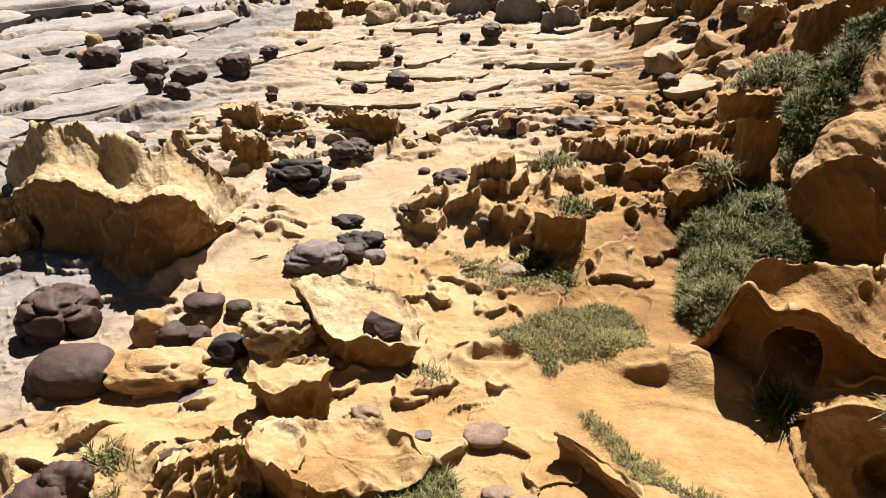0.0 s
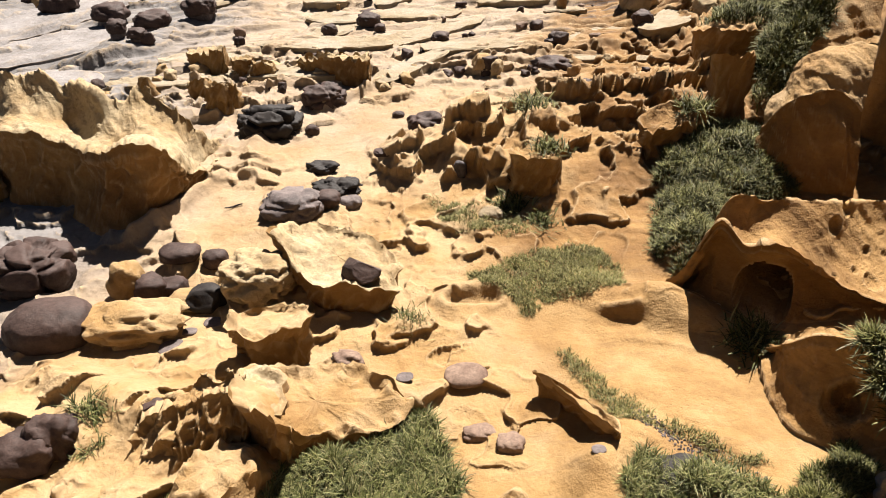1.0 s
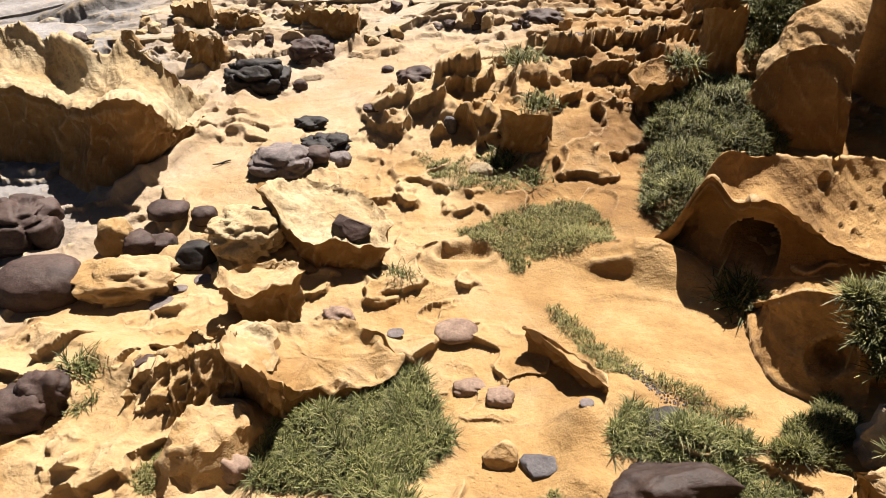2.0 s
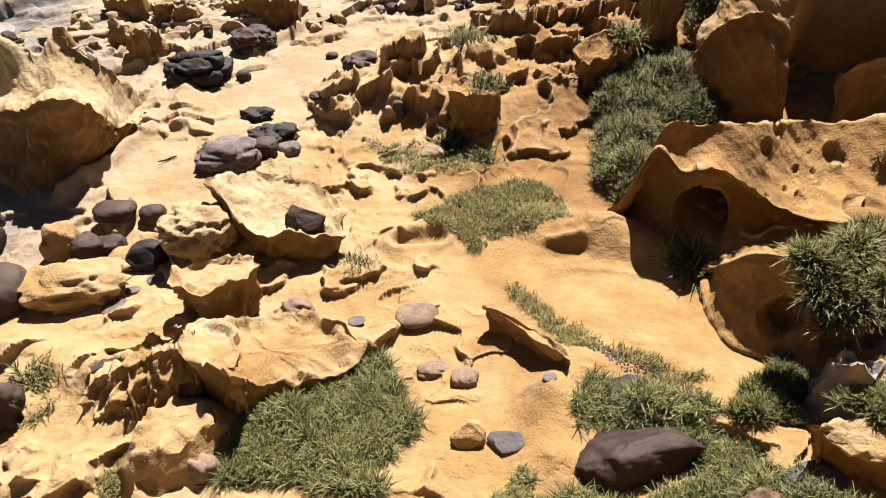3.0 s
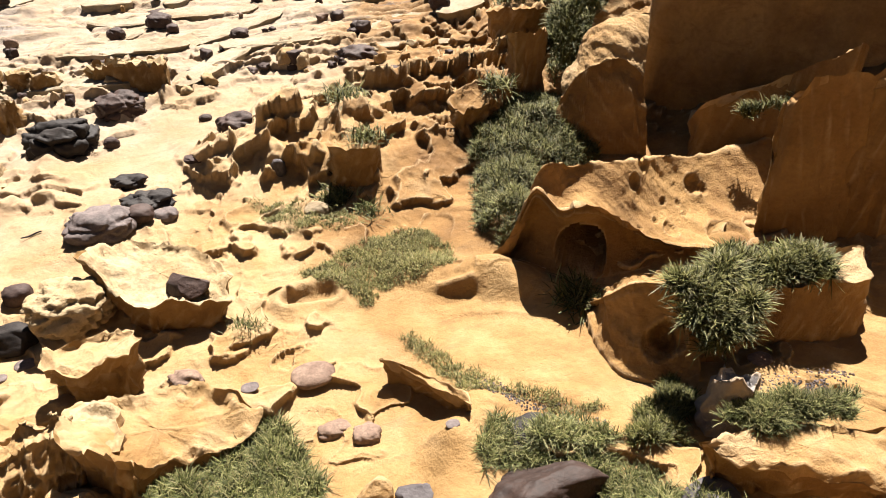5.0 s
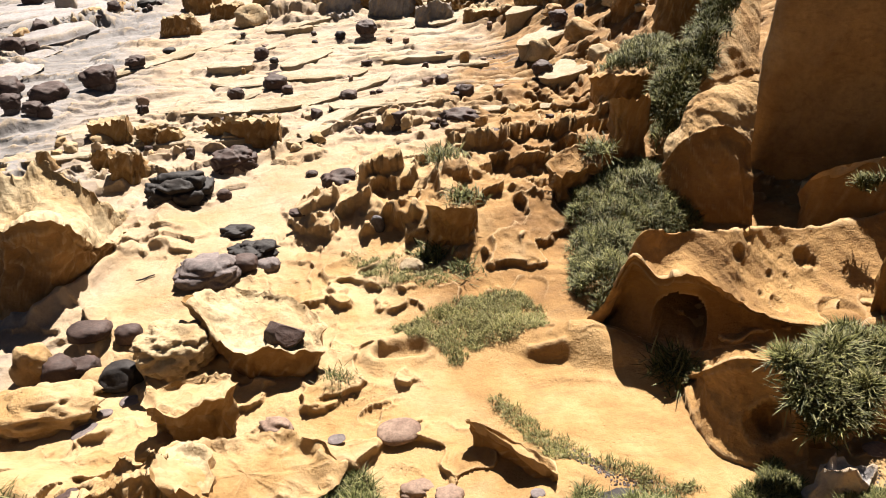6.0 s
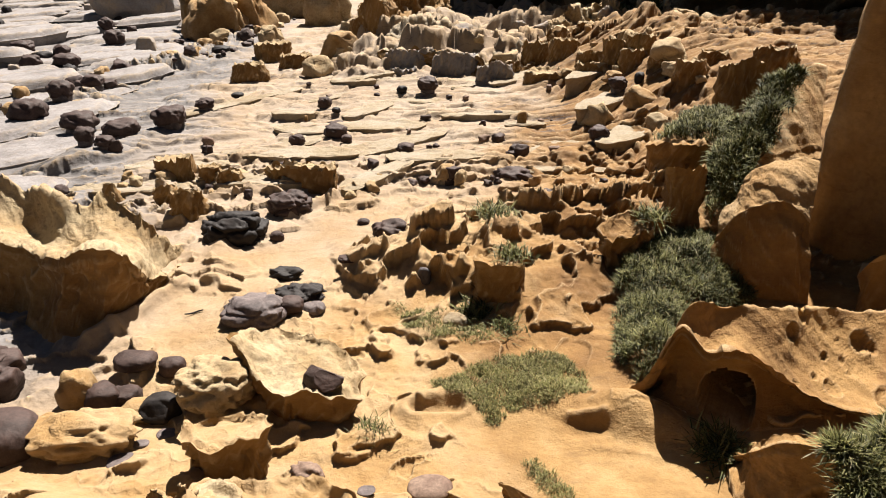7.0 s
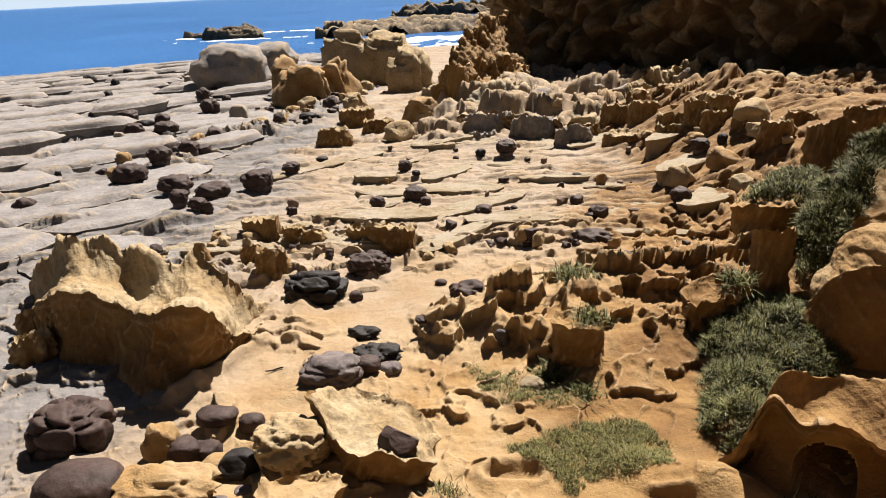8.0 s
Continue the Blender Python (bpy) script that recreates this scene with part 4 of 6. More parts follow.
boulder("black_nodule", "dark split nodule in the slope", -1.41, 11.39, 0.85, 0.6, 0.36, M_NODULE_BLACK, seed=12, rough=0.25, cracks=0.3, level=5, sink=0.5)
boulder("nodule", "grey nodule beside the dark split one", -1.18, 10.91, 0.42, 0.33, 0.23, M_NODULE_GREY, seed=14, rough=0.15)
boulder("nodule", "small grey-brown nodule worn smooth", -1.52, 10.75, 0.45, 0.36, 0.26, M_NODULE, seed=13)
# added black lump; the slope here has only a dark cracked patch
boulder("black_nodule", "flat black lump standing in for a dark cracked patch", -1.71, 12.25, 0.6, 0.4, 0.3, M_NODULE_BLACK, seed=15, rough=0.3, cracks=0.2, sink=0.5)

# boulders on the seaward slope
boulder("boulder", "large smooth grey-brown boulder", -4.94, 7.89, 1.16, 0.87, 0.65, M_NODULE, seed=16, rough=0.05, level=5)
boulder("nodule", "dark brown nodule split by deep polygonal cracks", -5.62, 9.1, 1.15, 1.0, 0.8, M_NODULE, seed=17, cracks=0.3, rough=0.08, level=5, sink=0.1)
boulder("boulder", "rounded brown boulder in a heap", -3.55, 9.27, 0.6, 0.48, 0.27, M_NODULE, seed=18, rough=0.1, flats=2)
boulder("boulder", "rounded brown boulder in a heap", -3.06, 9.24, 0.38, 0.3, 0.32, M_NODULE, seed=19, rough=0.1)
boulder("boulder", "dark brown boulder with a broken side", -3.84, 8.69, 0.59, 0.47, 0.4, M_NODULE, seed=20, flats=4)
boulder("boulder", "dark brown boulder with a broken side", -3.57, 8.71, 0.42, 0.34, 0.28, M_NODULE, seed=21, flats=3)
boulder("boulder", "black boulder with wet glints", -3.01, 8.35, 0.55, 0.44, 0.36, M_NODULE_BLACK, seed=22, flats=3)
boulder("boulder", "worn yellow sandstone knob", -4.2, 8.76, 0.51, 0.41, 0.68, M_GOLD, seed=23, rough=0.15)
boulder("boulder", "round worn yellow sandstone knob", -3.31, 8.41, 0.49, 0.39, 0.31, M_GOLD, seed=24, rough=0.1)
boulder("boulder", "honeycombed golden sandstone boulder", -3.87, 7.86, 1.41, 0.77, 0.5, M_GOLD, seed=25, rough=0.22, holes=0.2, level=5)
boulder("boulder", "honeycombed sandstone boulder with dark hollows", -2.27, 8.38, 1.04, 0.83, 0.56, M_CRUST, seed=26, rough=0.2, holes=0.25, level=5)
ledge("rock_outcrop", "tilted sandstone block with a dark side", [(-2.11, 8.74, 0.88), (-1.77, 8.29, 0.6), (-1.37, 7.74, 0.6), (-0.74, 7.83, 0.4), (-0.29, 7.84, 0.34), (-0.32, 8.73, 0.35), (-1.21, 9.34, 0.55), (-1.99, 9.35, 0.6)], M_CRUST, under=0.2, rough=0.08, seed=27, teeth=0.05, flank=M_FLANK_SHADE)
boulder("boulder", "wedge-shaped dark purple boulder", -0.89, 8.13, 0.65, 0.59, 0.31, M_NODULE, seed=28, flats=9, rough=0.04, cut=0.42, level=5, sink=0.05, z=0.42)
ledge("rock_outcrop", "flat-topped sandstone rock with a shaded front", [(-2.46, 6.95, 0.58), (-2.21, 6.78, 0.63), (-1.9, 6.7, 0.67), (-1.5, 6.69, 0.77), (-1.36, 6.95, 0.74), (-1.49, 7.41, 0.55), (-1.99, 7.52, 0.55), (-2.43, 7.35, 0.55)], M_GOLD, under=0.22, rough=0.09, rim=0.05, seed=29, flank=M_FLANK_SHADE)
ledge("rock_outcrop", "broad flat sandstone slab with crumbling edges", [(-2.01, 5.54, 0.95), (-1.94, 5.48, 0.73), (-1.44, 5.13, 0.9), (-1.43, 5.39, 0.24), (-0.96, 5.51, 0.18), (-0.42, 5.74, 0.11), (-0.18, 6.01, 0.12), (-0.41, 6.07, 0.35), (-0.76, 6.44, 0.35), (-1.59, 6.43, 0.45), (-2.1, 6.34, 0.5)], M_GOLD, under=0.12, rough=0.065, rim=0.05, seed=30, teeth=0.05, step=0.04, flank=M_FLANK_SHADE)
boulder("nodule", "flat reddish nodule set in the rock", 0.4, 6.45, 0.5, 0.4, 0.16, M_NODULE_RED, seed=31, rough=0.06, sink=0.6)
boulder("nodule", "small rough reddish nodule", -1.01, 6.87, 0.37, 0.3, 0.19, M_NODULE_RED, seed=32, rough=0.25, cracks=0.1)
boulder("nodule", "flat reddish plate set in a crumbling crust", 0.47, 5.62, 0.36, 0.24, 0.14, M_NODULE_RED, seed=33, rough=0.16, sink=0.35)
boulder("nodule", "flat reddish plate set in a crumbling crust", 0.78, 5.4, 0.3, 0.26, 0.14, M_NODULE_RED, seed=35, rough=0.18, sink=0.35)
boulder("flat_stone", "loose flat dark grey stone", 1.04, 4.51, 0.36, 0.3, 0.08, M_SLATE, seed=34, flats=3, square=3.2, sink=0.1)
boulder("boulder", "smooth dark brown boulder in the grass", 2.08, 4.05, 1.5, 0.8, 0.5, M_BROWN, seed=41, rough=0.12, level=5, flats=7, cut=0.5, sink=0.38, turn=-8, square=2.1)
ledge("rock_outcrop", "sharp low sandstone ledge with a dark side", [(1.05, 6.09, 0.43), (1.29, 5.99, 0.29), (1.57, 5.59, 0.29), (1.85, 5, 0.43), (1.95, 5.46, 0.12), (1.49, 6.01, 0.25), (1.18, 6.27, 0.3)], M_GOLD, under=0.1, rough=0.05, seed=37, flank=M_FLANK_SHADE)

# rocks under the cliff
bench("wave_rock", "golden sandstone bench scooped into a wave and pitted with holes", [((2.87, 8.15, -0.35), (2.95, 8.23, -0.37), (3.40, 8.49, -0.40)), ((3.29, 7.78, 0.00), (3.34, 7.81, 0.30), (3.59, 8.03, 0.39)), ((3.60, 7.52, 0.03), (3.63, 7.56, 1.25), (3.85, 7.84, 1.40)), ((3.89, 7.23, 0.03), (3.86, 7.25, 1.07), (4.40, 7.98, 1.30)), ((4.17, 7.07, 0.02), (4.05, 7.08, 1.21), (4.82, 7.97, 1.26)), ((4.56, 7.03, 0.00), (4.45, 7.10, 1.00), (5.28, 8.00, 1.18)), ((5.07, 7.02, 0.00), (4.94, 7.11, 0.59), (6.00, 8.32, 0.97)), ((5.65, 6.95, 0.00), (5.55, 7.03, 0.27), (6.83, 8.44, 0.78)), ((6.46, 6.80, 0.00), (6.41, 6.91, 0.11), (7.64, 8.56, 0.71)), ((7.27, 6.65, 0.00), (7.26, 6.81, 0.16), (8.34, 8.56, 0.80))], M_WALL, 38, pits=[(4.17, 7.2, 0.42, 0.37, 1.0), (6.54, 7.86, 0.78, 0.16, 0.14), (6.8, 7.75, 0.75, 0.1, 0.08), (5.35, 7.7, 0.95, 0.13, 0.08), (5.91, 7.57, 0.72, 0.07, 0.07), (6.21, 7.62, 0.7, 0.05, 0.05), (6.25, 7.53, 0.65, 0.04, 0.05), (5.62, 7.38, 0.68, 0.06, 0.06), (5.21, 7.22, 0.69, 0.05, 0.05), (5.94, 6.99, 0.46, 0.06, 0.06), (6.25, 7.87, 0.8, 0.04, 0.04), (7.06, 7.6, 0.64, 0.06, 0.06), (7.07, 7.26, 0.55, 0.14, 0.08), (5.64, 7.96, 1.07, 0.12, 0.08), (6.57, 7.15, 0.44, 0.3, 0.12), (5.82, 7.25, 0.58, 0.14, 0.06)], under=0.42, sag=0.22, rough=0.06, teeth=0.025, across=420, flank=M_FLANK_SHADE)
ledge("rock_outcrop", "massive dark ochre rock shoulder under the cliff", [(6.94, 7.25, 1.6), (6.95, 7.23, 2.01), (7.14, 7.12, 2.24), (7.67, 6.9, 2.31), (8.35, 6.14, 2.57), (8.74, 6.5, 2.6), (7.04, 6.9, 2.5)], M_OCHRE, under=0.05, rough=0.08, rim=0.0, seed=39, flank=M_FLANK_SHADE)
ledge("rock_outcrop", "pale crest of sandstone along the foot of the cliff", [(7.5, 9.77, 0.45), (7.66, 9.64, 0.94), (8.01, 9.41, 1.03), (8.61, 8.66, 1.73), (9.24, 8.17, 2.15), (8.42, 7.48, 2.6), (8.05, 8.91, 1.5), (7.4, 9.34, 1.2)], M_GOLD, under=0.0, rough=0.05, rim=0.0, seed=40, flank=M_FLANK_SHADE)
ledge("rock_outcrop", "rounded ochre rock with a shaded hollow side", [(3.7, 11.19, 0.83), (4.03, 11.14, 0.89), (4.88, 11.38, 0.85), (5.12, 11.77, 0.99), (4.92, 11.65, 1.2), (4.32, 11.84, 1.1), (3.89, 11.61, 0.9)], M_OCHRE, under=0.2, rough=0.1, seed=41, teeth=0.05, flank=M_FLANK_SHADE)
ledge("rock_outcrop", "brown sandstone pillar beside the shrubs", [(5.42, 12.8, 1.35), (5.84, 12.67, 1.3), (6.28, 12.75, 1.37), (5.77, 11.98, 1.8), (5.16, 12, 1.8)], M_OCHRE, under=0.1, rough=0.1, seed=42, teeth=0.1, flank=M_FLANK_SHADE)
ledge("rock_outcrop", "sandstone block capped with shrubs", [(5.83, 14.93, 1.32), (6.3, 14.34, 1.53), (7.78, 14.97, 1.22), (8.35, 16.38, 1.3), (6.63, 16.41, 1.3)], M_OCHRE, under=0.15, rough=0.1, seed=43, flank=M_FLANK_SHADE)
ledge("rock_outcrop", "upright sandstone knob with a dark face", [(1.42, 10.63, 0.92), (1.8, 10.36, 0.83), (2.25, 10.41, 0.85), (2.33, 10.84, 0.9), (1.95, 11.05, 0.9), (1.57, 10.96, 0.9)], M_OCHRE, under=0.08, rough=0.08, seed=44, teeth=0.05, flank=M_FLANK_SHADE)

# jagged crest in the middle
boulder("boulder", "small grey boulder wedged among the rocks", 0.73, 11.39, 0.24, 0.19, 0.36, M_SLATE, seed=60)
boulder("boulder", "small round pale boulder under the knob", 1.09, 10.05, 0.4, 0.32, 0.23, M_PALE, seed=61)
boulder("nodule", "dark purple nodule on the shelf", 3.3, 16.89, 0.92, 0.73, 0.4, M_NODULE, seed=62, cracks=0.15, rough=0.25)

# outcrop teeth
ledge("rock", "jagged golden sandstone rock with a shaded face", [(-6.23, 16.42, 0.47), (-6.14, 16.37, 0.57), (-5.95, 16.42, 0.53), (-5.84, 16.5, 0.5), (-5.9, 16.64, 0.45), (-6.03, 16.76, 0.4), (-6.26, 16.69, 0.43)], M_CRUST, under=-0.02, rough=0.079, teeth=0.06, rim=0.04, seed=328, step=0.05, flank=M_FLANK_SHADE)
ledge("rock", "jagged golden sandstone rock with a shaded face", [(-5.08, 16.33, 0.37), (-4.94, 16.24, 0.45), (-4.7, 16.28, 0.42), (-4.59, 16.37, 0.44), (-4.59, 16.58, 0.33), (-4.78, 16.71, 0.38), (-5, 16.58, 0.3)], M_CRUST, under=-0.03, rough=0.094, teeth=0.06, rim=0.04, seed=595, step=0.05, flank=M_FLANK_SHADE)
ledge("rock", "jagged golden sandstone rock with a shaded face", [(-4.42, 15.26, 0.62), (-4.24, 15.21, 0.67), (-3.93, 15.21, 0.65), (-3.79, 15.36, 0.58), (-3.77, 15.6, 0.5), (-4.05, 15.83, 0.48), (-4.42, 15.64, 0.54)], M_CRUST, under=-0.04, rough=0.115, teeth=0.1, rim=0.06, seed=512, step=0.05, flank=M_FLANK_SHADE)
ledge("rock", "jagged golden sandstone rock with a shaded face", [(-4.22, 17.36, 0.54), (-4.1, 17.27, 0.56), (-3.91, 17.28, 0.53), (-3.74, 17.4, 0.55), (-3.77, 17.59, 0.49), (-3.95, 17.71, 0.49), (-4.17, 17.61, 0.49)], M_CRUST, under=-0.03, rough=0.092, teeth=0.05, rim=0.03, seed=828, step=0.05, flank=M_FLANK_SHADE)
ledge("rock", "jagged golden sandstone rock with a shaded face", [(-3.77, 17.16, 0.44), (-3.61, 17.09, 0.51), (-3.43, 17.09, 0.49), (-3.25, 17.18, 0.43), (-3.23, 17.38, 0.4), (-3.45, 17.56, 0.43), (-3.75, 17.45, 0.44)], M_CRUST, under=-0.03, rough=0.105, teeth=0.04, rim=0.03, seed=506, step=0.05, flank=M_FLANK_SHADE)
ledge("rock", "crumbling crusted sandstone rock", [(-8.5, 12.84, 0.4), (-8.37, 12.84, 0.48), (-8.22, 12.9, 0.5), (-8.09, 13, 0.51), (-8.16, 13.16, 0.42), (-8.36, 13.24, 0.35), (-8.54, 13.06, 0.35)], M_CRUST, under=-0.02, rough=0.08, teeth=0.08, rim=0.05, seed=482, step=0.05, flank=M_FLANK_SHADE)
ledge("rock", "crumbling crusted sandstone rock", [(-7.83, 11.68, 0.4), (-7.64, 11.66, 0.54), (-7.4, 11.77, 0.45), (-7.29, 11.97, 0.45), (-7.37, 12.18, 0.44), (-7.67, 12.3, 0.35), (-7.94, 12.07, 0.43)], M_CRUST, under=-0.03, rough=0.113, teeth=0.07, rim=0.05, seed=711, step=0.05, flank=M_FLANK_SHADE)
ledge("rock", "crumbling crusted sandstone rock", [(-7.64, 12.22, 0.68), (-7.46, 12.17, 0.63), (-7.24, 12.24, 0.72), (-7.07, 12.42, 0.68), (-7.14, 12.63, 0.62), (-7.46, 12.74, 0.6), (-7.65, 12.54, 0.58)], M_CRUST, under=-0.03, rough=0.111, teeth=0.11, rim=0.07, seed=59, step=0.05, flank=M_FLANK_SHADE)

# front left
boulder("nodule", "dark brown nodule with cracks beside a tuft", -4.06, 5.77, 0.55, 0.44, 0.52, M_NODULE, seed=63, cracks=0.15, rough=0.2)
boulder("boulder", "reddish brown boulder low in the rock", -4.29, 5.62, 0.67, 0.53, 0.43, M_NODULE, seed=64, rough=0.2)
boulder("boulder", "dark brown split boulder", -3.05, 5.94, 0.33, 0.26, 0.39, M_NODULE, seed=65, flats=4)
ledge("rock", "worn golden sandstone knob beside the grass", [(-2.56, 4.67, 0.32), (-2.28, 4.66, 0.42), (-2.01, 4.72, 0.38), (-1.74, 4.92, 0.38), (-1.81, 5.29, 0.34), (-2.22, 5.5, 0.34), (-2.53, 5.2, 0.34)], M_GOLD, under=-0.3, rough=0.07, teeth=0.03, rim=-0.02, dome=0.05, seed=527, step=0.05, flank=M_GOLD)
ledge("rock_crust", "crumbling cream crust on the flat slab", [(-2.15, 5.96, 0.53), (-1.98, 5.67, 0.53), (-1.55, 5.52, 0.51), (-1.49, 5.77, 0.52), (-1.57, 6.17, 0.52), (-1.87, 6.36, 0.51), (-2.14, 6.25, 0.53)], M_CRUST, under=0.02, rough=0.07, rim=0.0, seed=82, foot=0.45, flank=M_OCHRE, teeth=0.03)
bench("rock_outcrop", "eroded golden fins below the slab", [((-3.45, 5.70, 0.00), (-3.42, 5.89, 0.13), (-3.41, 6.30, 0.15)), ((-3.04, 5.43, 0.00), (-2.96, 5.81, 0.39), (-2.92, 6.17, 0.27)), ((-2.73, 5.30, 0.00), (-2.61, 5.74, 0.56), (-2.57, 6.14, 0.53)), ((-2.39, 5.27, 0.00), (-2.19, 5.73, 0.73), (-2.25, 6.08, 0.69)), ((-2.06, 5.39, 0.00), (-1.95, 5.70, 0.56), (-1.99, 6.05, 0.55)), ((-1.62, 5.46, 0.00), (-1.59, 5.57, 0.18), (-1.59, 5.99, 0.18))], M_GOLD, 83, under=0.05, sag=0.04, rough=0.10, teeth=0.10, across=320, hollow=(0.22, 0.32))
boulder("boulder", "small golden sandstone rock with a dark side", 0.68, 4.63, 0.36, 0.29, 0.28, M_GOLD, seed=58, flats=5, rough=0.12, cut=0.5)

# far shelf
mushroom("mushroom_rock", "dark round-capped rock on a short stem", -16.63, 38.32, 1.12, 0.8, M_NODULE, 100)
mushroom("mushroom_rock", "dark round-capped rock on a short stem", -14.75, 34.44, 0.87, 0.72, M_NODULE, 101)
mushroom("mushroom_rock", "dark round-capped rock on a short stem", -14.29, 36.85, 0.76, 0.73, M_NODULE, 102)
mushroom("mushroom_rock", "dark round-capped rock on a short stem", -13.19, 34.16, 1.07, 0.76, M_NODULE, 103)
mushroom("mushroom_rock", "dark round-capped rock on a short stem", -15.21, 46.47, 0.9, 0.86, M_NODULE, 104)
mushroom("mushroom_rock", "dark round-capped rock on a short stem", -13.02, 40.49, 1.01, 0.85, M_NODULE, 105)
mushroom("mushroom_rock", "dark round-capped rock on a short stem", -10.28, 28.77, 0.76, 0.57, M_NODULE, 106)
mushroom("mushroom_rock", "dark round-capped rock on a short stem", -10.72, 26.73, 0.87, 0.67, M_NODULE, 107)
mushroom("mushroom_rock", "dark round-capped rock on a short stem", -10.79, 24.16, 1.09, 0.89, M_NODULE, 108)
mushroom("mushroom_rock", "dark round-capped rock on a short stem", -8.85, 22.94, 1.07, 0.65, M_NODULE, 109)
mushroom("mushroom_rock", "dark round-capped rock on a short stem", -7.54, 22.42, 1.02, 0.56, M_NODULE, 110)
mushroom("mushroom_rock", "dark round-capped rock on a short stem", -8.03, 20.95, 0.58, 0.5, M_NODULE, 111)
mushroom("mushroom_rock", "dark round-capped rock on a short stem", -7.36, 20.45, 0.53, 0.36, M_NODULE, 112)
mushroom("mushroom_rock", "dark round-capped rock on a short stem", -6.18, 22.95, 1, 0.65, M_NODULE, 113)
mushroom("mushroom_rock", "dark round-capped rock on a short stem", -1.57, 24.61, 0.44, 0.44, M_NODULE, 114)
mushroom("mushroom_rock", "dark round-capped rock on a short stem", -1.09, 21.21, 0.69, 0.47, M_NODULE, 115)
mushroom("mushroom_rock", "dark round-capped rock on a short stem", -2.17, 20.63, 0.44, 0.36, M_NODULE, 116)
mushroom("mushroom_rock", "dark round-capped rock on a short stem", 2, 25.96, 0.69, 0.55, M_NODULE, 117)
boulder("nodule", "dark rounded nodule standing on the shelf", 1.09, 26.01, 0.37, 0.33, 0.24, M_NODULE_BLACK, seed=118, rough=0.2, level=3, sink=0.2)
mushroom("mushroom_rock", "dark round-capped rock on a short stem", 6, 18.73, 0.53, 0.47, M_NODULE, 119)
boulder("nodule", "dark rounded nodule standing on the shelf", 0.38, 18.63, 0.24, 0.21, 0.22, M_NODULE_BLACK, seed=120, rough=0.2, level=3, sink=0.2)
mushroom("mushroom_rock", "dark round-capped rock on a short stem", 0.83, 19.31, 0.49, 0.28, M_NODULE, 121)
boulder("nodule", "dark rounded nodule standing on the shelf", -30.4, 63.92, 1.08, 0.98, 0.8, M_NODULE_BLACK, seed=122, rough=0.2, level=3, sink=0.2)
boulder("nodule", "dark rounded nodule standing on the shelf", -26.32, 59.55, 0.6, 0.54, 0.71, M_NODULE_BLACK, seed=123, rough=0.2, level=3, sink=0.2)
boulder("nodule", "dark rounded nodule standing on the shelf", -23, 50.35, 0.76, 0.69, 0.71, M_NODULE_BLACK, seed=124, rough=0.2, level=3, sink=0.2)
boulder("nodule", "dark rounded nodule standing on the shelf", -22.24, 57.28, 0.71, 0.64, 0.57, M_NODULE_BLACK, seed=125, rough=0.2, level=3, sink=0.2)
boulder("nodule", "dark rounded nodule standing on the shelf", -29.29, 69.25, 0.86, 0.78, 0.82, M_NODULE_BLACK, seed=126, rough=0.2, level=3, sink=0.2)
boulder("nodule", "dark rounded nodule standing on the shelf", -27.8, 67.93, 0.68, 0.61, 0.64, M_NODULE_BLACK, seed=127, rough=0.2, level=3, sink=0.2)
boulder("nodule", "dark rounded nodule standing on the shelf", 3.95, 22.74, 0.36, 0.33, 0.22, M_NODULE_BLACK, seed=128, rough=0.2, level=3, sink=0.2)
boulder("nodule", "dark rounded nodule standing on the shelf", -12.75, 33.24, 0.55, 0.5, 0.44, M_NODULE_BLACK, seed=129, rough=0.2, level=3, sink=0.2)
mushroom("mushroom_rock", "dark round-capped rock on a short stem", -5.46, 24.69, 0.59, 0.4, M_NODULE, 130)
mushroom("mushroom_rock", "dark round-capped rock on a short stem", 7.72, 22.57, 0.56, 0.47, M_NODULE, 131)
boulder("nodule", "dark rounded nodule standing on the shelf", 8.28, 22.22, 0.28, 0.25, 0.38, M_NODULE_BLACK, seed=132, rough=0.2, level=3, sink=0.2)
boulder("nodule", "dark rounded nodule standing on the shelf", -4.81, 27.2, 0.43, 0.39, 0.25, M_NODULE_BLACK, seed=133, rough=0.2, level=3, sink=0.2)
boulder("nodule", "dark rounded nodule standing on the shelf", -1.15, 23.58, 0.28, 0.25, 0.18, M_NODULE_BLACK, seed=134, rough=0.2, level=3, sink=0.2)
boulder("pillar", "upright brown stump of rock on the shelf", -10.76, 37.98, 0.91, 0.64, 1.16, M_GREY, seed=140, rough=0.15, level=3, square=3.5)
boulder("pillar", "upright brown stump of rock on the shelf", -14.79, 32.74, 0.47, 0.33, 0.72, M_GREY, seed=141, rough=0.15, level=3, square=3.5)
boulder("pillar", "upright brown stump of rock on the shelf", -20, 58.08, 0.66, 0.46, 0.87, M_GREY, seed=142, rough=0.15, level=3, square=3.5)
boulder("pillar", "upright brown stump of rock on the shelf", 4.42, 21.27, 0.28, 0.19, 0.53, M_OCHRE, seed=143, rough=0.15, level=3, square=3.5)
boulder("pillar", "upright brown stump of rock on the shelf", -2.07, 22.93, 0.11, 0.08, 0.25, M_OCHRE, seed=144, rough=0.15, level=3, square=3.5)
ledge("rock", "grey bedded sandstone block under the cliff", [(0.59, 30.36, 0.86), (1.06, 30.12, 1.06), (1.7, 29.95, 0.96), (2.4, 30.12, 1.03), (2.58, 30.49, 0.98), (2.01, 31.05, 0.78), (1.11, 30.9, 0.9)], M_GREY, under=-0.1, rough=0.1, teeth=0.1, rim=0.09, seed=811, step=0.05)
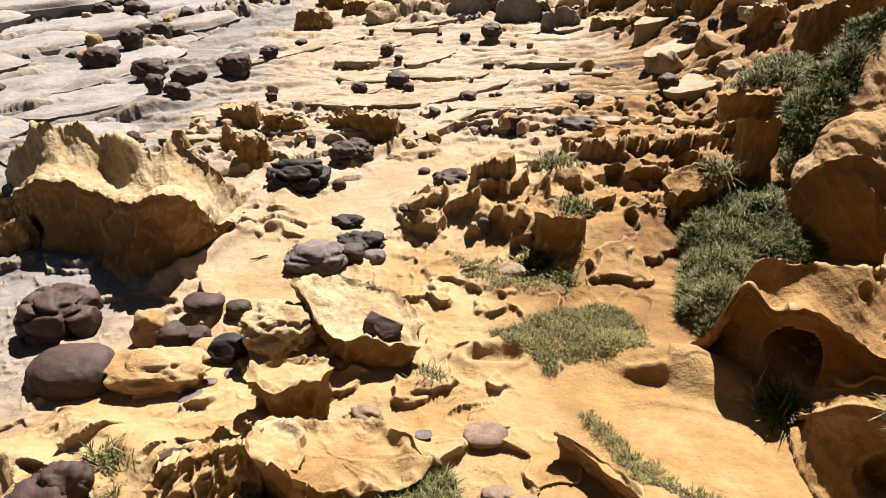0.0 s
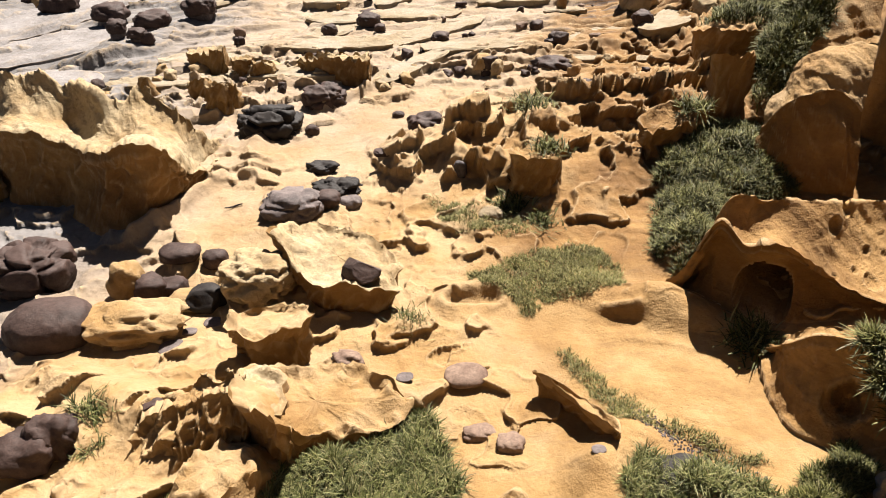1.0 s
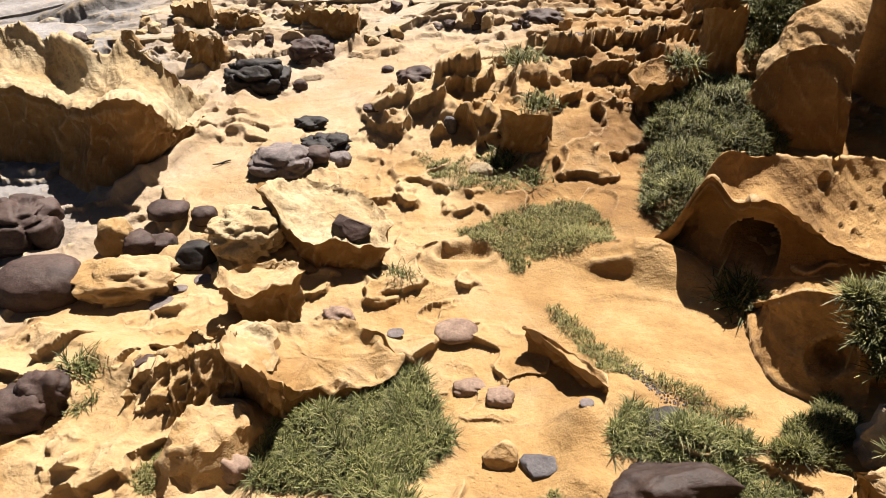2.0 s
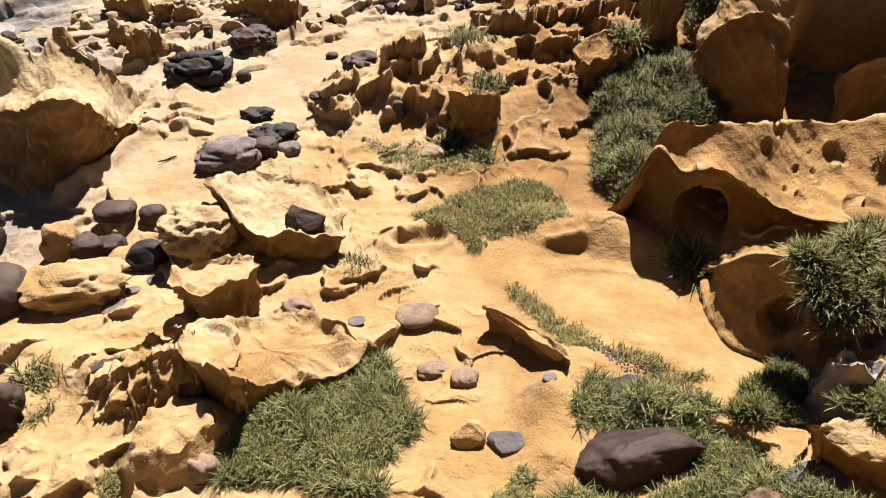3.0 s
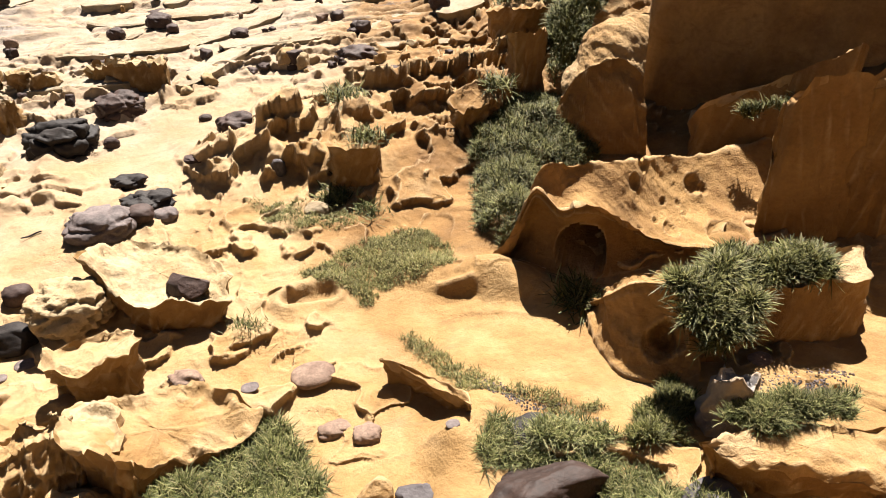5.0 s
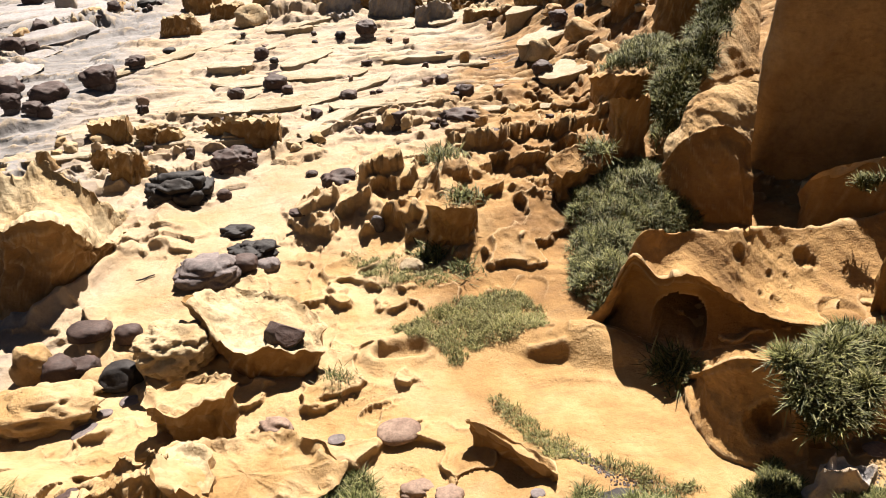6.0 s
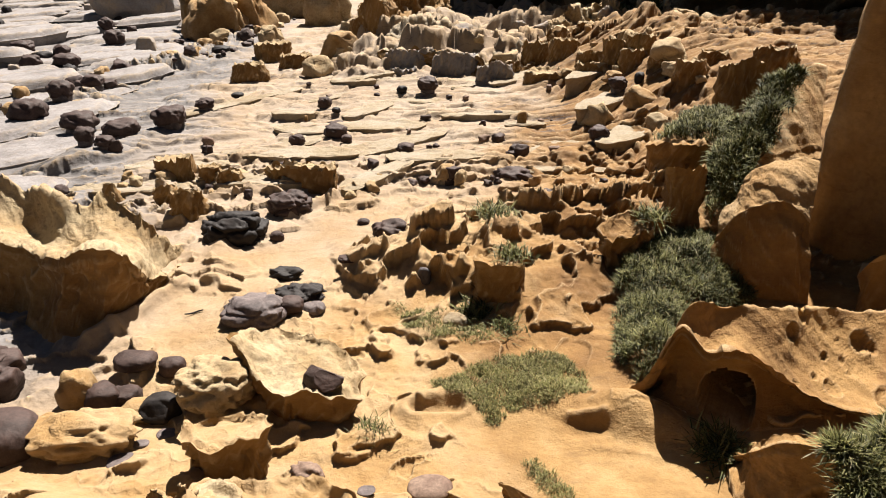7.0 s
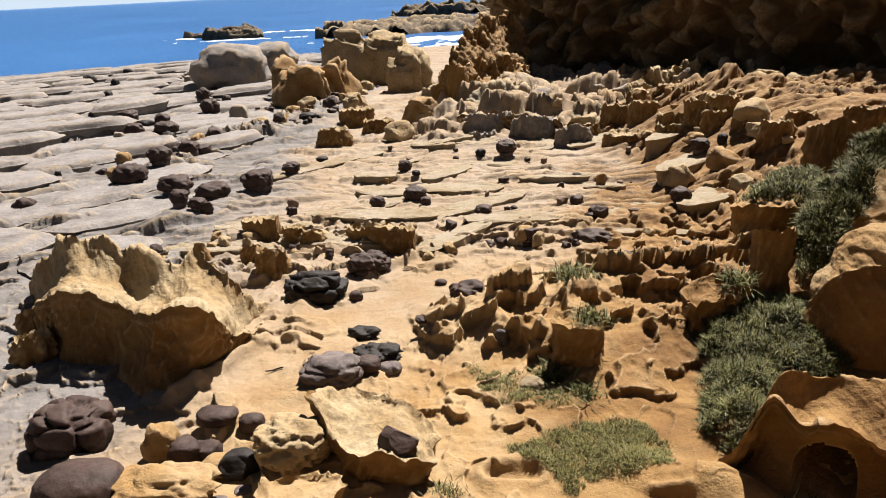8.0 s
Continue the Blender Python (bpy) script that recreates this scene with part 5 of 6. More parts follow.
ledge("rock", "grey bedded sandstone block under the cliff", [(2.41, 29.06, 0.81), (2.8, 28.82, 1.13), (3.42, 28.7, 1.05), (3.99, 28.72, 0.87), (4.28, 29.13, 0.96), (3.67, 29.66, 0.84), (2.73, 29.57, 0.81)], M_GREY, under=-0.1, rough=0.1, teeth=0.1, rim=0.09, seed=678, step=0.05)
ledge("rock", "grey bedded sandstone block under the cliff", [(3.99, 27.57, 0.7), (4.22, 27.37, 0.76), (4.77, 27.27, 0.93), (5.15, 27.3, 0.74), (5.32, 27.58, 0.73), (5.07, 27.97, 0.67), (4.41, 28.01, 0.65)], M_GREY, under=-0.07, rough=0.1, teeth=0.1, rim=0.08, seed=803, step=0.05)
ledge("rock", "grey bedded sandstone block under the cliff", [(0.83, 29.55, 0.34), (1.01, 29.41, 0.41), (1.4, 29.32, 0.37), (1.88, 29.41, 0.34), (1.89, 29.65, 0.35), (1.66, 29.95, 0.34), (0.95, 29.88, 0.31)], M_GREY, under=-0.06, rough=0.1, teeth=0.1, rim=0.03, seed=893, step=0.05)
ledge("rock", "jagged brown rock at the foot of the cliff", [(-5.1, 34.26, 0.76), (-4.68, 33.89, 0.87), (-4.08, 34.02, 0.81), (-3.58, 34.13, 0.8), (-3.5, 34.76, 0.8), (-4.11, 35.31, 0.78), (-4.97, 35.12, 0.74)], M_CRUST, under=-0.08, rough=0.09, teeth=0.07, rim=0.05, seed=742, step=0.05, flank=M_FLANK_SHADE)
ledge("rock", "jagged brown rock at the foot of the cliff", [(-3.77, 32.1, 0.61), (-3.55, 31.84, 0.68), (-2.96, 31.83, 0.67), (-2.49, 32.07, 0.56), (-2.39, 32.58, 0.61), (-2.92, 33.22, 0.5), (-3.71, 32.96, 0.52)], M_CRUST, under=-0.07, rough=0.09, teeth=0.07, rim=0.05, seed=365, step=0.05, flank=M_FLANK_SHADE)
ledge("rock", "jagged brown rock at the foot of the cliff", [(-5.44, 29.79, 0.69), (-5.12, 29.57, 0.73), (-4.61, 29.49, 0.76), (-4.19, 29.76, 0.7), (-4.09, 30.19, 0.73), (-4.66, 30.61, 0.66), (-5.34, 30.51, 0.63)], M_CRUST, under=-0.07, rough=0.09, teeth=0.07, rim=0.05, seed=103, step=0.05, flank=M_FLANK_SHADE)
ledge("rock", "jagged brown rock at the foot of the cliff", [(6.05, 29.68, 1.28), (6.25, 29.42, 1.28), (6.73, 29.27, 1.29), (7.06, 29.21, 1.2), (7.22, 29.68, 1.22), (6.94, 30.18, 1.07), (6.32, 30.16, 1.09)], M_CRUST, under=-0.06, rough=0.09, teeth=0.07, rim=0.09, seed=46, step=0.05, flank=M_FLANK_SHADE)
ledge("rock", "jagged brown rock at the foot of the cliff", [(6.89, 28.42, 1.42), (7.07, 28.14, 1.52), (7.52, 27.99, 1.53), (7.86, 27.96, 1.46), (8.08, 28.37, 1.47), (7.86, 28.89, 1.42), (7.31, 29.04, 1.42)], M_CRUST, under=-0.06, rough=0.09, teeth=0.07, rim=0.07, seed=12, step=0.05, flank=M_FLANK_SHADE)
ledge("rock", "jagged brown rock at the foot of the cliff", [(7.22, 25.82, 1.46), (7.4, 25.58, 1.48), (7.72, 25.33, 1.5), (8.02, 25.43, 1.49), (8.27, 25.69, 1.37), (8.03, 26.19, 1.35), (7.56, 26.18, 1.37)], M_CRUST, under=-0.05, rough=0.09, teeth=0.07, rim=0.06, seed=874, step=0.05, flank=M_FLANK_SHADE)
ledge("rock", "jagged brown rock at the foot of the cliff", [(7.95, 25.12, 1.93), (8.02, 24.83, 2), (8.33, 24.74, 1.96), (8.57, 24.7, 1.91), (8.71, 24.96, 1.87), (8.61, 25.31, 1.77), (8.26, 25.44, 1.8)], M_CRUST, under=-0.04, rough=0.09, teeth=0.07, rim=0.07, seed=99, step=0.05, flank=M_FLANK_SHADE)
ledge("rock", "jagged brown rock at the foot of the cliff", [(8.54, 24.51, 2.2), (8.76, 24.32, 2.14), (9.04, 24.18, 2.24), (9.29, 24.08, 2.17), (9.52, 24.37, 2.1), (9.39, 24.75, 2.13), (8.86, 24.88, 2.13)], M_CRUST, under=-0.05, rough=0.09, teeth=0.07, rim=0.06, seed=624, step=0.05, flank=M_FLANK_SHADE)
ledge("rock", "jagged brown rock at the foot of the cliff", [(8.81, 22.88, 2), (8.96, 22.6, 2.01), (9.29, 22.37, 2.01), (9.51, 22.42, 1.94), (9.75, 22.63, 1.89), (9.67, 23.16, 1.85), (9.15, 23.28, 1.92)], M_CRUST, under=-0.05, rough=0.09, teeth=0.07, rim=0.05, seed=552, step=0.05, flank=M_FLANK_SHADE)
ledge("rock", "jagged brown rock at the foot of the cliff", [(8.73, 20.63, 2.02), (8.84, 20.32, 2.09), (9.1, 20.18, 2.05), (9.43, 20.17, 1.99), (9.56, 20.38, 2.02), (9.46, 20.82, 1.99), (9.07, 20.98, 1.97)], M_CRUST, under=-0.04, rough=0.09, teeth=0.07, rim=0.04, seed=483, step=0.05, flank=M_FLANK_SHADE)
ledge("rock", "jagged brown rock at the foot of the cliff", [(9.83, 21.41, 2.12), (9.85, 21.13, 2.11), (10.15, 21.04, 2.12), (10.43, 20.98, 2.08), (10.59, 21.16, 2.04), (10.47, 21.58, 2.04), (10.1, 21.72, 2.08)], M_CRUST, under=-0.04, rough=0.09, teeth=0.07, rim=0.04, seed=802, step=0.05, flank=M_FLANK_SHADE)
ledge("rock", "jagged brown rock at the foot of the cliff", [(8.97, 18.32, 2.27), (9.04, 18.02, 2.35), (9.47, 17.84, 2.49), (9.71, 17.72, 2.46), (10.02, 17.96, 2.27), (9.94, 18.63, 2.23), (9.42, 18.77, 2.18)], M_CRUST, under=-0.06, rough=0.09, teeth=0.07, rim=0.12, seed=71, step=0.05, flank=M_FLANK_SHADE)
ledge("rock", "jagged brown rock at the foot of the cliff", [(10.45, 19.69, 2.4), (10.62, 19.3, 2.59), (10.92, 19, 2.48), (11.35, 18.94, 2.55), (11.56, 19.24, 2.47), (11.46, 19.77, 2.4), (11.01, 20.01, 2.41)], M_CRUST, under=-0.06, rough=0.09, teeth=0.07, rim=0.06, seed=399, step=0.05, flank=M_FLANK_SHADE)
ledge("rock", "jagged brown rock at the foot of the cliff", [(5.55, 26.52, 0.64), (5.91, 26.19, 0.65), (6.53, 25.98, 0.66), (6.96, 26.06, 0.7), (7.32, 26.35, 0.64), (6.96, 27.16, 0.64), (6.15, 27.34, 0.65)], M_CRUST, under=-0.08, rough=0.09, teeth=0.07, rim=0.04, seed=24, step=0.05, flank=M_FLANK_SHADE)
ledge("rock", "jagged brown rock at the foot of the cliff", [(7.06, 25.21, 1.15), (7.21, 25.01, 1.18), (7.69, 24.83, 1.18), (8.11, 24.71, 1.16), (8.28, 25.08, 1.15), (8.08, 25.77, 1.12), (7.44, 25.84, 1.07)], M_CRUST, under=-0.06, rough=0.09, teeth=0.07, rim=0.03, seed=541, step=0.05, flank=M_FLANK_SHADE)
ledge("rock", "jagged brown rock at the foot of the cliff", [(8.21, 24.01, 1.73), (8.27, 23.83, 1.79), (8.58, 23.62, 1.81), (8.84, 23.68, 1.84), (9.01, 23.9, 1.75), (8.85, 24.23, 1.68), (8.42, 24.35, 1.77)], M_CRUST, under=-0.04, rough=0.09, teeth=0.07, rim=0.07, seed=593, step=0.05, flank=M_FLANK_SHADE)
ledge("rock", "jagged brown rock at the foot of the cliff", [(-0.86, 35.11, 1.56), (-0.72, 34.78, 1.59), (-0.18, 34.81, 1.83), (0.09, 34.9, 1.5), (0.11, 35.25, 1.4), (-0.19, 35.75, 1.25), (-0.67, 35.64, 1.43)], M_CRUST, under=-0.05, rough=0.09, teeth=0.07, rim=0.13, seed=667, step=0.05, flank=M_FLANK_SHADE)
ledge("rock", "jagged brown rock at the foot of the cliff", [(-0.39, 35.18, 2.1), (0.01, 34.89, 2.56), (0.5, 34.75, 2.57), (0.8, 34.99, 2.3), (1.01, 35.44, 2.11), (0.52, 35.98, 2.18), (-0.06, 35.84, 2.04)], M_CRUST, under=-0.07, rough=0.09, teeth=0.07, rim=0.17, seed=887, step=0.05, flank=M_FLANK_SHADE)
boulder("rock_dome", "grey rounded rock at the edge of the sea", -15.4, 54.0, 5.2, 4.2, 3.7, M_GREY, seed=170, rough=0.16, level=4, cracks=0.06, sink=0.25)
boulder("rock_dome", "grey rounded rock at the edge of the sea", -14.6, 61.5, 4.8, 3.6, 3.6, M_GREY, seed=171, rough=0.16, level=4, cracks=0.06, sink=0.25)
boulder("rock_dome", "grey rounded rock at the edge of the sea", -23.5, 80.0, 3.6, 3.0, 2.6, M_GREY, seed=172, rough=0.16, level=4, cracks=0.06, sink=0.25)
boulder("rock_dome", "grey rounded rock at the edge of the sea", -20.97, 63.59, 2.29, 1.84, 0.89, M_GREY, seed=173, rough=0.16, level=4, cracks=0.06, sink=0.25)
boulder("crag", "broken ochre sandstone crag at the edge of the sea", -8.3, 43.2, 3.4, 2.6, 3.0, M_OCHRE, seed=180, rough=0.32, flats=5, level=4, square=3.2, sink=0.25)
boulder("crag", "broken ochre sandstone crag at the edge of the sea", -6.7, 45.0, 2.5, 2.2, 2.8, M_OCHRE, seed=181, rough=0.32, flats=5, level=4, square=3.2, sink=0.25)
boulder("crag", "broken ochre sandstone crag at the edge of the sea", -9.6, 46.5, 2.6, 2.2, 2.8, M_OCHRE, seed=182, rough=0.32, flats=5, level=4, square=3.2, sink=0.25)
boulder("crag", "broken ochre sandstone crag at the edge of the sea", -6.6, 52.5, 3.9, 2.4, 4.2, M_CRUST, seed=183, rough=0.32, flats=5, level=4, square=3.2, sink=0.25)
boulder("crag", "broken ochre sandstone crag at the edge of the sea", -4.3, 52.0, 3.2, 2.2, 4.0, M_CRUST, seed=184, rough=0.32, flats=5, level=4, square=3.2, sink=0.25)
boulder("crag", "broken ochre sandstone crag at the edge of the sea", -2.5, 47.5, 2.5, 2.0, 3.2, M_CRUST, seed=185, rough=0.32, flats=5, level=4, square=3.2, sink=0.25)
boulder("crag", "broken ochre sandstone crag at the edge of the sea", -0.59, 38.09, 1.6, 1.28, 1.48, M_CRUST, seed=186, rough=0.32, flats=5, level=4, square=3.2, sink=0.25)
boulder("crag", "broken ochre sandstone crag at the edge of the sea", -4.9, 39.35, 1.22, 0.97, 1.12, M_CRUST, seed=187, rough=0.32, flats=5, level=4, square=3.2, sink=0.25)

bench("rock_outcrop", "long bedded grey-brown ledge under the far cliff", [((-0.13, 31.27, 0.10), (0.01, 31.57, 0.55), (0.32, 34.27, 1.24)), ((1.49, 30.00, 0.10), (1.64, 30.29, 0.92), (2.25, 33.96, 1.44)), ((3.03, 29.27, 0.10), (3.19, 29.66, 0.89), (3.89, 33.70, 1.27)), ((4.23, 28.20, 0.10), (4.39, 28.58, 0.70), (5.17, 32.10, 1.07)), ((5.40, 28.04, 0.10), (5.52, 28.42, 0.50), (6.38, 31.41, 0.75)), ((6.61, 29.11, 0.10), (6.71, 29.40, 0.38), (7.25, 31.02, 0.54))], M_PALE, 311, under=0.25, sag=0.5, rough=0.22, teeth=0.35, across=320, hollow=(0.3, 1.6), flank=M_FLANK_SHADE)
bench("rock_outcrop", "broken brown spur at the end of the far cliff", [((-1.47, 35.15, 0.00), (-1.20, 36.16, 0.50), (-0.33, 39.18, 1.46)), ((-0.26, 34.82, 0.00), (0.09, 36.32, 1.51), (0.69, 39.81, 3.08)), ((0.99, 36.08, 0.00), (1.27, 38.07, 2.08), (1.95, 42.05, 4.05)), ((2.46, 37.38, 0.00), (2.83, 39.86, 2.11), (3.52, 44.32, 4.19)), ((3.93, 37.85, 0.00), (4.26, 40.83, 1.36), (4.86, 44.79, 2.84))], M_OCHRE, 317, under=0.3, sag=0.4, rough=0.35, teeth=0.5, across=260, hollow=(0.6, 2.2), flank=M_FLANK_SHADE)
bench("rock_outcrop", "jagged ochre rocks heaped against the far cliff", [((6.69, 30.60, 0.40), (7.00, 31.04, 1.14), (8.00, 33.38, 1.50)), ((8.00, 30.25, 0.40), (8.33, 30.78, 1.46), (9.41, 33.49, 1.66)), ((9.67, 31.17, 0.40), (9.94, 31.92, 1.59), (10.94, 34.44, 1.86)), ((10.77, 30.25, 0.50), (11.06, 31.00, 1.53), (12.15, 33.47, 1.78)), ((12.00, 29.30, 0.60), (12.32, 30.03, 1.48), (13.31, 32.01, 1.77)), ((12.88, 27.83, 0.80), (13.25, 28.54, 1.31), (14.22, 30.52, 1.56))], M_CRUST, 323, under=0.3, sag=0.6, rough=0.3, teeth=0.5, across=320, hollow=(0.4, 1.5), flank=M_FLANK_SHADE)

# rounded rock beside the cliff

bench("rock_outcrop", "smooth rounded ochre buttress against the cliff", [((5.55, 10.80, -0.10), (5.68, 10.96, 0.85), (6.10, 11.53, 1.22)), ((5.89, 10.59, -0.10), (5.96, 10.84, 1.32), (6.41, 11.56, 1.75)), ((6.26, 10.35, -0.10), (6.29, 10.68, 1.53), (6.73, 11.47, 1.96)), ((6.64, 10.13, -0.10), (6.64, 10.55, 1.58), (7.11, 11.37, 2.07)), ((6.96, 10.00, -0.10), (7.00, 10.46, 1.25), (7.46, 11.23, 2.16))], M_GOLD, 76, under=-0.1, sag=-0.12, rough=0.09, hollow=(0.05, 0.9), flank=M_FLANK_SHADE)

bench("rock_outcrop", "bright golden rock slope above the shrubs", [((7.59, 13.57, 1.00), (7.87, 13.87, 1.24), (8.59, 14.84, 2.08)), ((8.05, 13.56, 1.00), (8.37, 13.95, 1.28), (9.22, 15.43, 2.51)), ((8.67, 13.71, 1.00), (9.00, 14.21, 1.26), (9.84, 15.81, 2.75)), ((9.26, 13.88, 1.00), (9.61, 14.49, 1.17), (10.36, 16.03, 2.67))], M_GOLD, 77, under=0.0, sag=-0.1, rough=0.06)

# right foreground
bench("rock_outcrop", "golden rock with a round hollow and a shaded face", [((3.90, 6.50, 0.05), (4.06, 6.63, 0.00), (4.32, 6.83, -0.03)), ((3.75, 5.74, 0.00), (3.99, 6.12, 0.47), (4.23, 6.38, 0.48)), ((3.78, 5.34, 0.00), (4.11, 5.84, 0.81), (4.36, 6.03, 0.81)), ((3.97, 5.14, 0.00), (4.32, 5.62, 0.91), (4.58, 5.81, 0.94)), ((4.27, 4.97, 0.00), (4.46, 5.46, 0.97), (4.68, 5.67, 0.96)), ((4.53, 4.89, 0.10), (4.62, 5.21, 0.81), (4.86, 5.54, 0.91))], M_WALL, 70, under=0.14, sag=0.06, rough=0.07, pits=[(4.30, 5.52, 0.01, 0.2, 0.14), (4.56, 5.44, 0.31, 0.22, 0.25)], hollow=(0.03, 0.6))
boulder("nodule", "round reddish nodule in the hollow of the golden rock", 4.30, 5.54, 0.17, 0.15, 0.12, M_NODULE_RED, seed=159, rough=0.1, z=-0.09)
ledge("rock_outcrop", "low golden ledge with a dark undercut front", [(3.48, 3.74, 0.68), (3.71, 3.52, 0.5), (4.13, 3.27, 0.44), (4.61, 2.94, 0.5), (5.09, 2.75, 0.48), (5.51, 3.25, 0.6), (4.73, 3.61, 0.55), (3.9, 3.81, 0.5)], M_GOLD, under=0.2, rough=0.07, rim=-0.05, seed=71, flank=M_FLANK_SHADE)
ledge("rock", "grey broken rock in the gully", [(4.17, 4.33, 0.67), (4.18, 4.21, 0.75), (4.32, 4.03, 0.83), (4.44, 3.95, 0.66), (4.63, 4.05, 0.65), (4.62, 4.29, 0.62), (4.41, 4.44, 0.64)], M_GREY, under=-0.03, rough=0.097, teeth=0.11, rim=0.07, seed=44, step=0.05)
boulder("boulder", "brown boulder standing in the grass", 3.02, 3.24, 0.36, 0.3, 0.45, M_NODULE_RED, seed=72, flats=3)
boulder("flat_stone", "grey gravelly slab in the grass", 3.63, 3.43, 0.53, 0.42, 0.11, M_SLATE, seed=73, rough=0.1)
boulder("nodule", "dark eye-shaped nodule in the grass", 2.41, 4.85, 0.53, 0.42, 0.1, M_NODULE_BLACK, seed=75, sink=0.3)

# plants
patch("shrub", "dense grey-green shrub spreading over the rock", [(4.04, 11.1), (5.2, 12.08), (6.5, 12.44), (6.53, 10.89), (6.17, 10.12), (4.86, 9.77), (4.02, 8.45), (3.41, 8.3), (3.6, 9.69)], M_SHRUB, 30000, 0.14, 0.012, 50, mound=0.7, category='shrub', tilt=0.9)
patch("shrub", "dark green shrubs climbing the foot of the cliff", [(6.91, 14.08), (8.44, 15.88), (9.46, 17.2), (10.78, 17.75), (10.19, 16.53), (9.18, 16.04), (8.72, 14.28), (7.22, 13.12), (6.54, 12.91)], M_SHRUB, 12000, 0.17, 0.018, 51, mound=0.8, category='shrub')
patch("shrub", "dark green shrubs hanging over the golden slope", [(5.97, 12.44, 1.29), (6.32, 11.70, 0.92), (6.89, 12.19, 1.34), (7.22, 12.57, 1.83), (7.99, 13.40, 2.42), (8.83, 14.53, 2.85), (8.39, 14.78, 2.59), (7.30, 13.79, 2.02), (6.48, 13.08, 1.60)], M_SHRUB, 14000, 0.2, 0.02, 55, mound=0.35, category='shrub', tilt=0.9)
patch("grass_patch", "low green turf in a hollow of the rock", [(0.63, 8.49), (1.32, 8.92), (2.13, 9.28), (2.78, 8.84), (2.85, 8.25), (2.21, 7.84), (1.56, 7.87), (1.4, 7.61), (1.16, 7.69), (0.84, 8.2)], M_DRY, 15000, 0.07, 0.01, 52, mound=0.05)
patch("grass_patch", "thick green grass below the flat slab", [(-1.42, 5.38), (-0.39, 5.64), (-0.21, 5.92), (-0.01, 5.77), (0.22, 4.9), (-0.28, 4.47), (-0.24, 4.09), (-1.87, 4.58), (-1.72, 5.02)], M_GRASS, 16000, 0.18, 0.010, 53, mound=0.1, tilt=0.9)
patch("grass_patch", "long green grass round the brown boulder", [(1.69, 4.54), (1.92, 4.84), (2.22, 5.04), (2.82, 4.92), (3.05, 4.56), (3.05, 4.18), (3.21, 3.92), (3.57, 3.58), (3.99, 3.23), (4.06, 2.73), (1.24, 3.62), (1.36, 3.81), (1.92, 3.69), (2.5, 3.68), (2.81, 3.89), (2.54, 4.29), (1.83, 4.48)], M_GRASS, 17000, 0.16, 0.009, 54, mound=0.1, tilt=0.9)
ledge("rock_outcrop", "golden ledge hidden under hanging grass", [(4.86, 5.84, 0.5), (5.01, 6.01, 0.68), (5.6, 6.01, 0.78), (6.21, 5.82, 0.85), (7.14, 5.46, 0.9), (6.75, 4.98, 0.8), (5.8, 5.33, 0.72), (5.39, 5.42, 0.6), (5.14, 5.13, 0.35), (4.69, 5.13, 0.3), (4.69, 5.5, 0.38)], M_GOLD, under=-0.15, rough=0.06, rim=0.0, seed=84, flank=M_FLANK_SHADE)
patch("grass_patch", "grass hanging over the golden ledge", [(4.93, 6.01, 0.7), (5.59, 6.01, 0.8), (6.7, 5.61, 0.9), (6.23, 5.03, 0.85), (5.66, 5.28, 0.8), (5.35, 5.41, 0.7), (5.04, 4.95, 0.4), (4.51, 4.98, 0.35), (4.67, 5.57, 0.5)], M_SHRUB, 11000, 0.19, 0.014, 80, mound=0.2, tilt=0.9)
patch("grass_patch", "thick grass hanging down beside the golden rock", [(4.29, 5.21, 1.29), (4.76, 5.40, 1.25), (5.09, 5.23, 1.30), (4.74, 4.74, 1.14), (4.44, 4.47, 0.87), (4.19, 4.57, 0.80), (4.08, 4.86, 1.07)], M_SHRUB, 6000, 0.2, 0.014, 86, mound=0.12, tilt=0.9)
patch("grass_patch", "bright green grass along the low ledge", [(3.92, 3.84, 0.5), (4.36, 3.96, 0.55), (4.82, 3.92, 0.6), (5.44, 3.73, 0.6), (5.23, 3.49, 0.6), (4.38, 3.65, 0.55)], M_GRASS, 9000, 0.15, 0.009, 81, mound=0.12)
patch("grass_vein", "thin dry grass along a crack in the rock", [(1.49, 6.82), (1.84, 6.76), (2.18, 6.02), (2.65, 5.44), (2.99, 5.29), (3.38, 4.8), (3.01, 4.75), (2.55, 5.21), (1.97, 5.79), (1.58, 6.35)], M_DRY, 6000, 0.08, 0.008, 82, mound=0.05)
patch("grass_vein", "sparse dry grass in the gully", [(0.14, 10.6), (0.78, 10.43), (1.54, 9.89), (1.83, 9.55), (1.21, 9.38), (0.54, 9.59)], M_DRY, 4000, 0.09, 0.01, 83)
patch("shrub", "purple-tinged low shrub in the gully", [(3.68, 4.74), (4.2, 5.04), (4.24, 4.64), (3.83, 4.1), (3.26, 4.23), (3.12, 4.47)], M_SHRUB, 5500, 0.12, 0.01, 84, mound=0.2, category='shrub')
patch("grass_patch", "grass below the pale crest", [(7.52, 8.56, 1.3), (7.87, 8.34, 1.6), (8.93, 8.12, 2), (8.65, 7.79, 1.9), (8.05, 8.23, 1.3), (7.57, 8.34, 1.2)], M_SHRUB, 4000, 0.2, 0.016, 85, mound=0.15)
patch("shrub", "shrubs on top of the sandstone block", [(6.11, 15.01, 1.4), (7.83, 17.48, 1.3), (8.95, 17.57, 1.3), (8.24, 15.47, 1.3), (7.47, 14.61, 1.4), (6.56, 14.95, 1.4)], M_SHRUB, 7000, 0.17, 0.018, 86, mound=0.3, category='shrub')
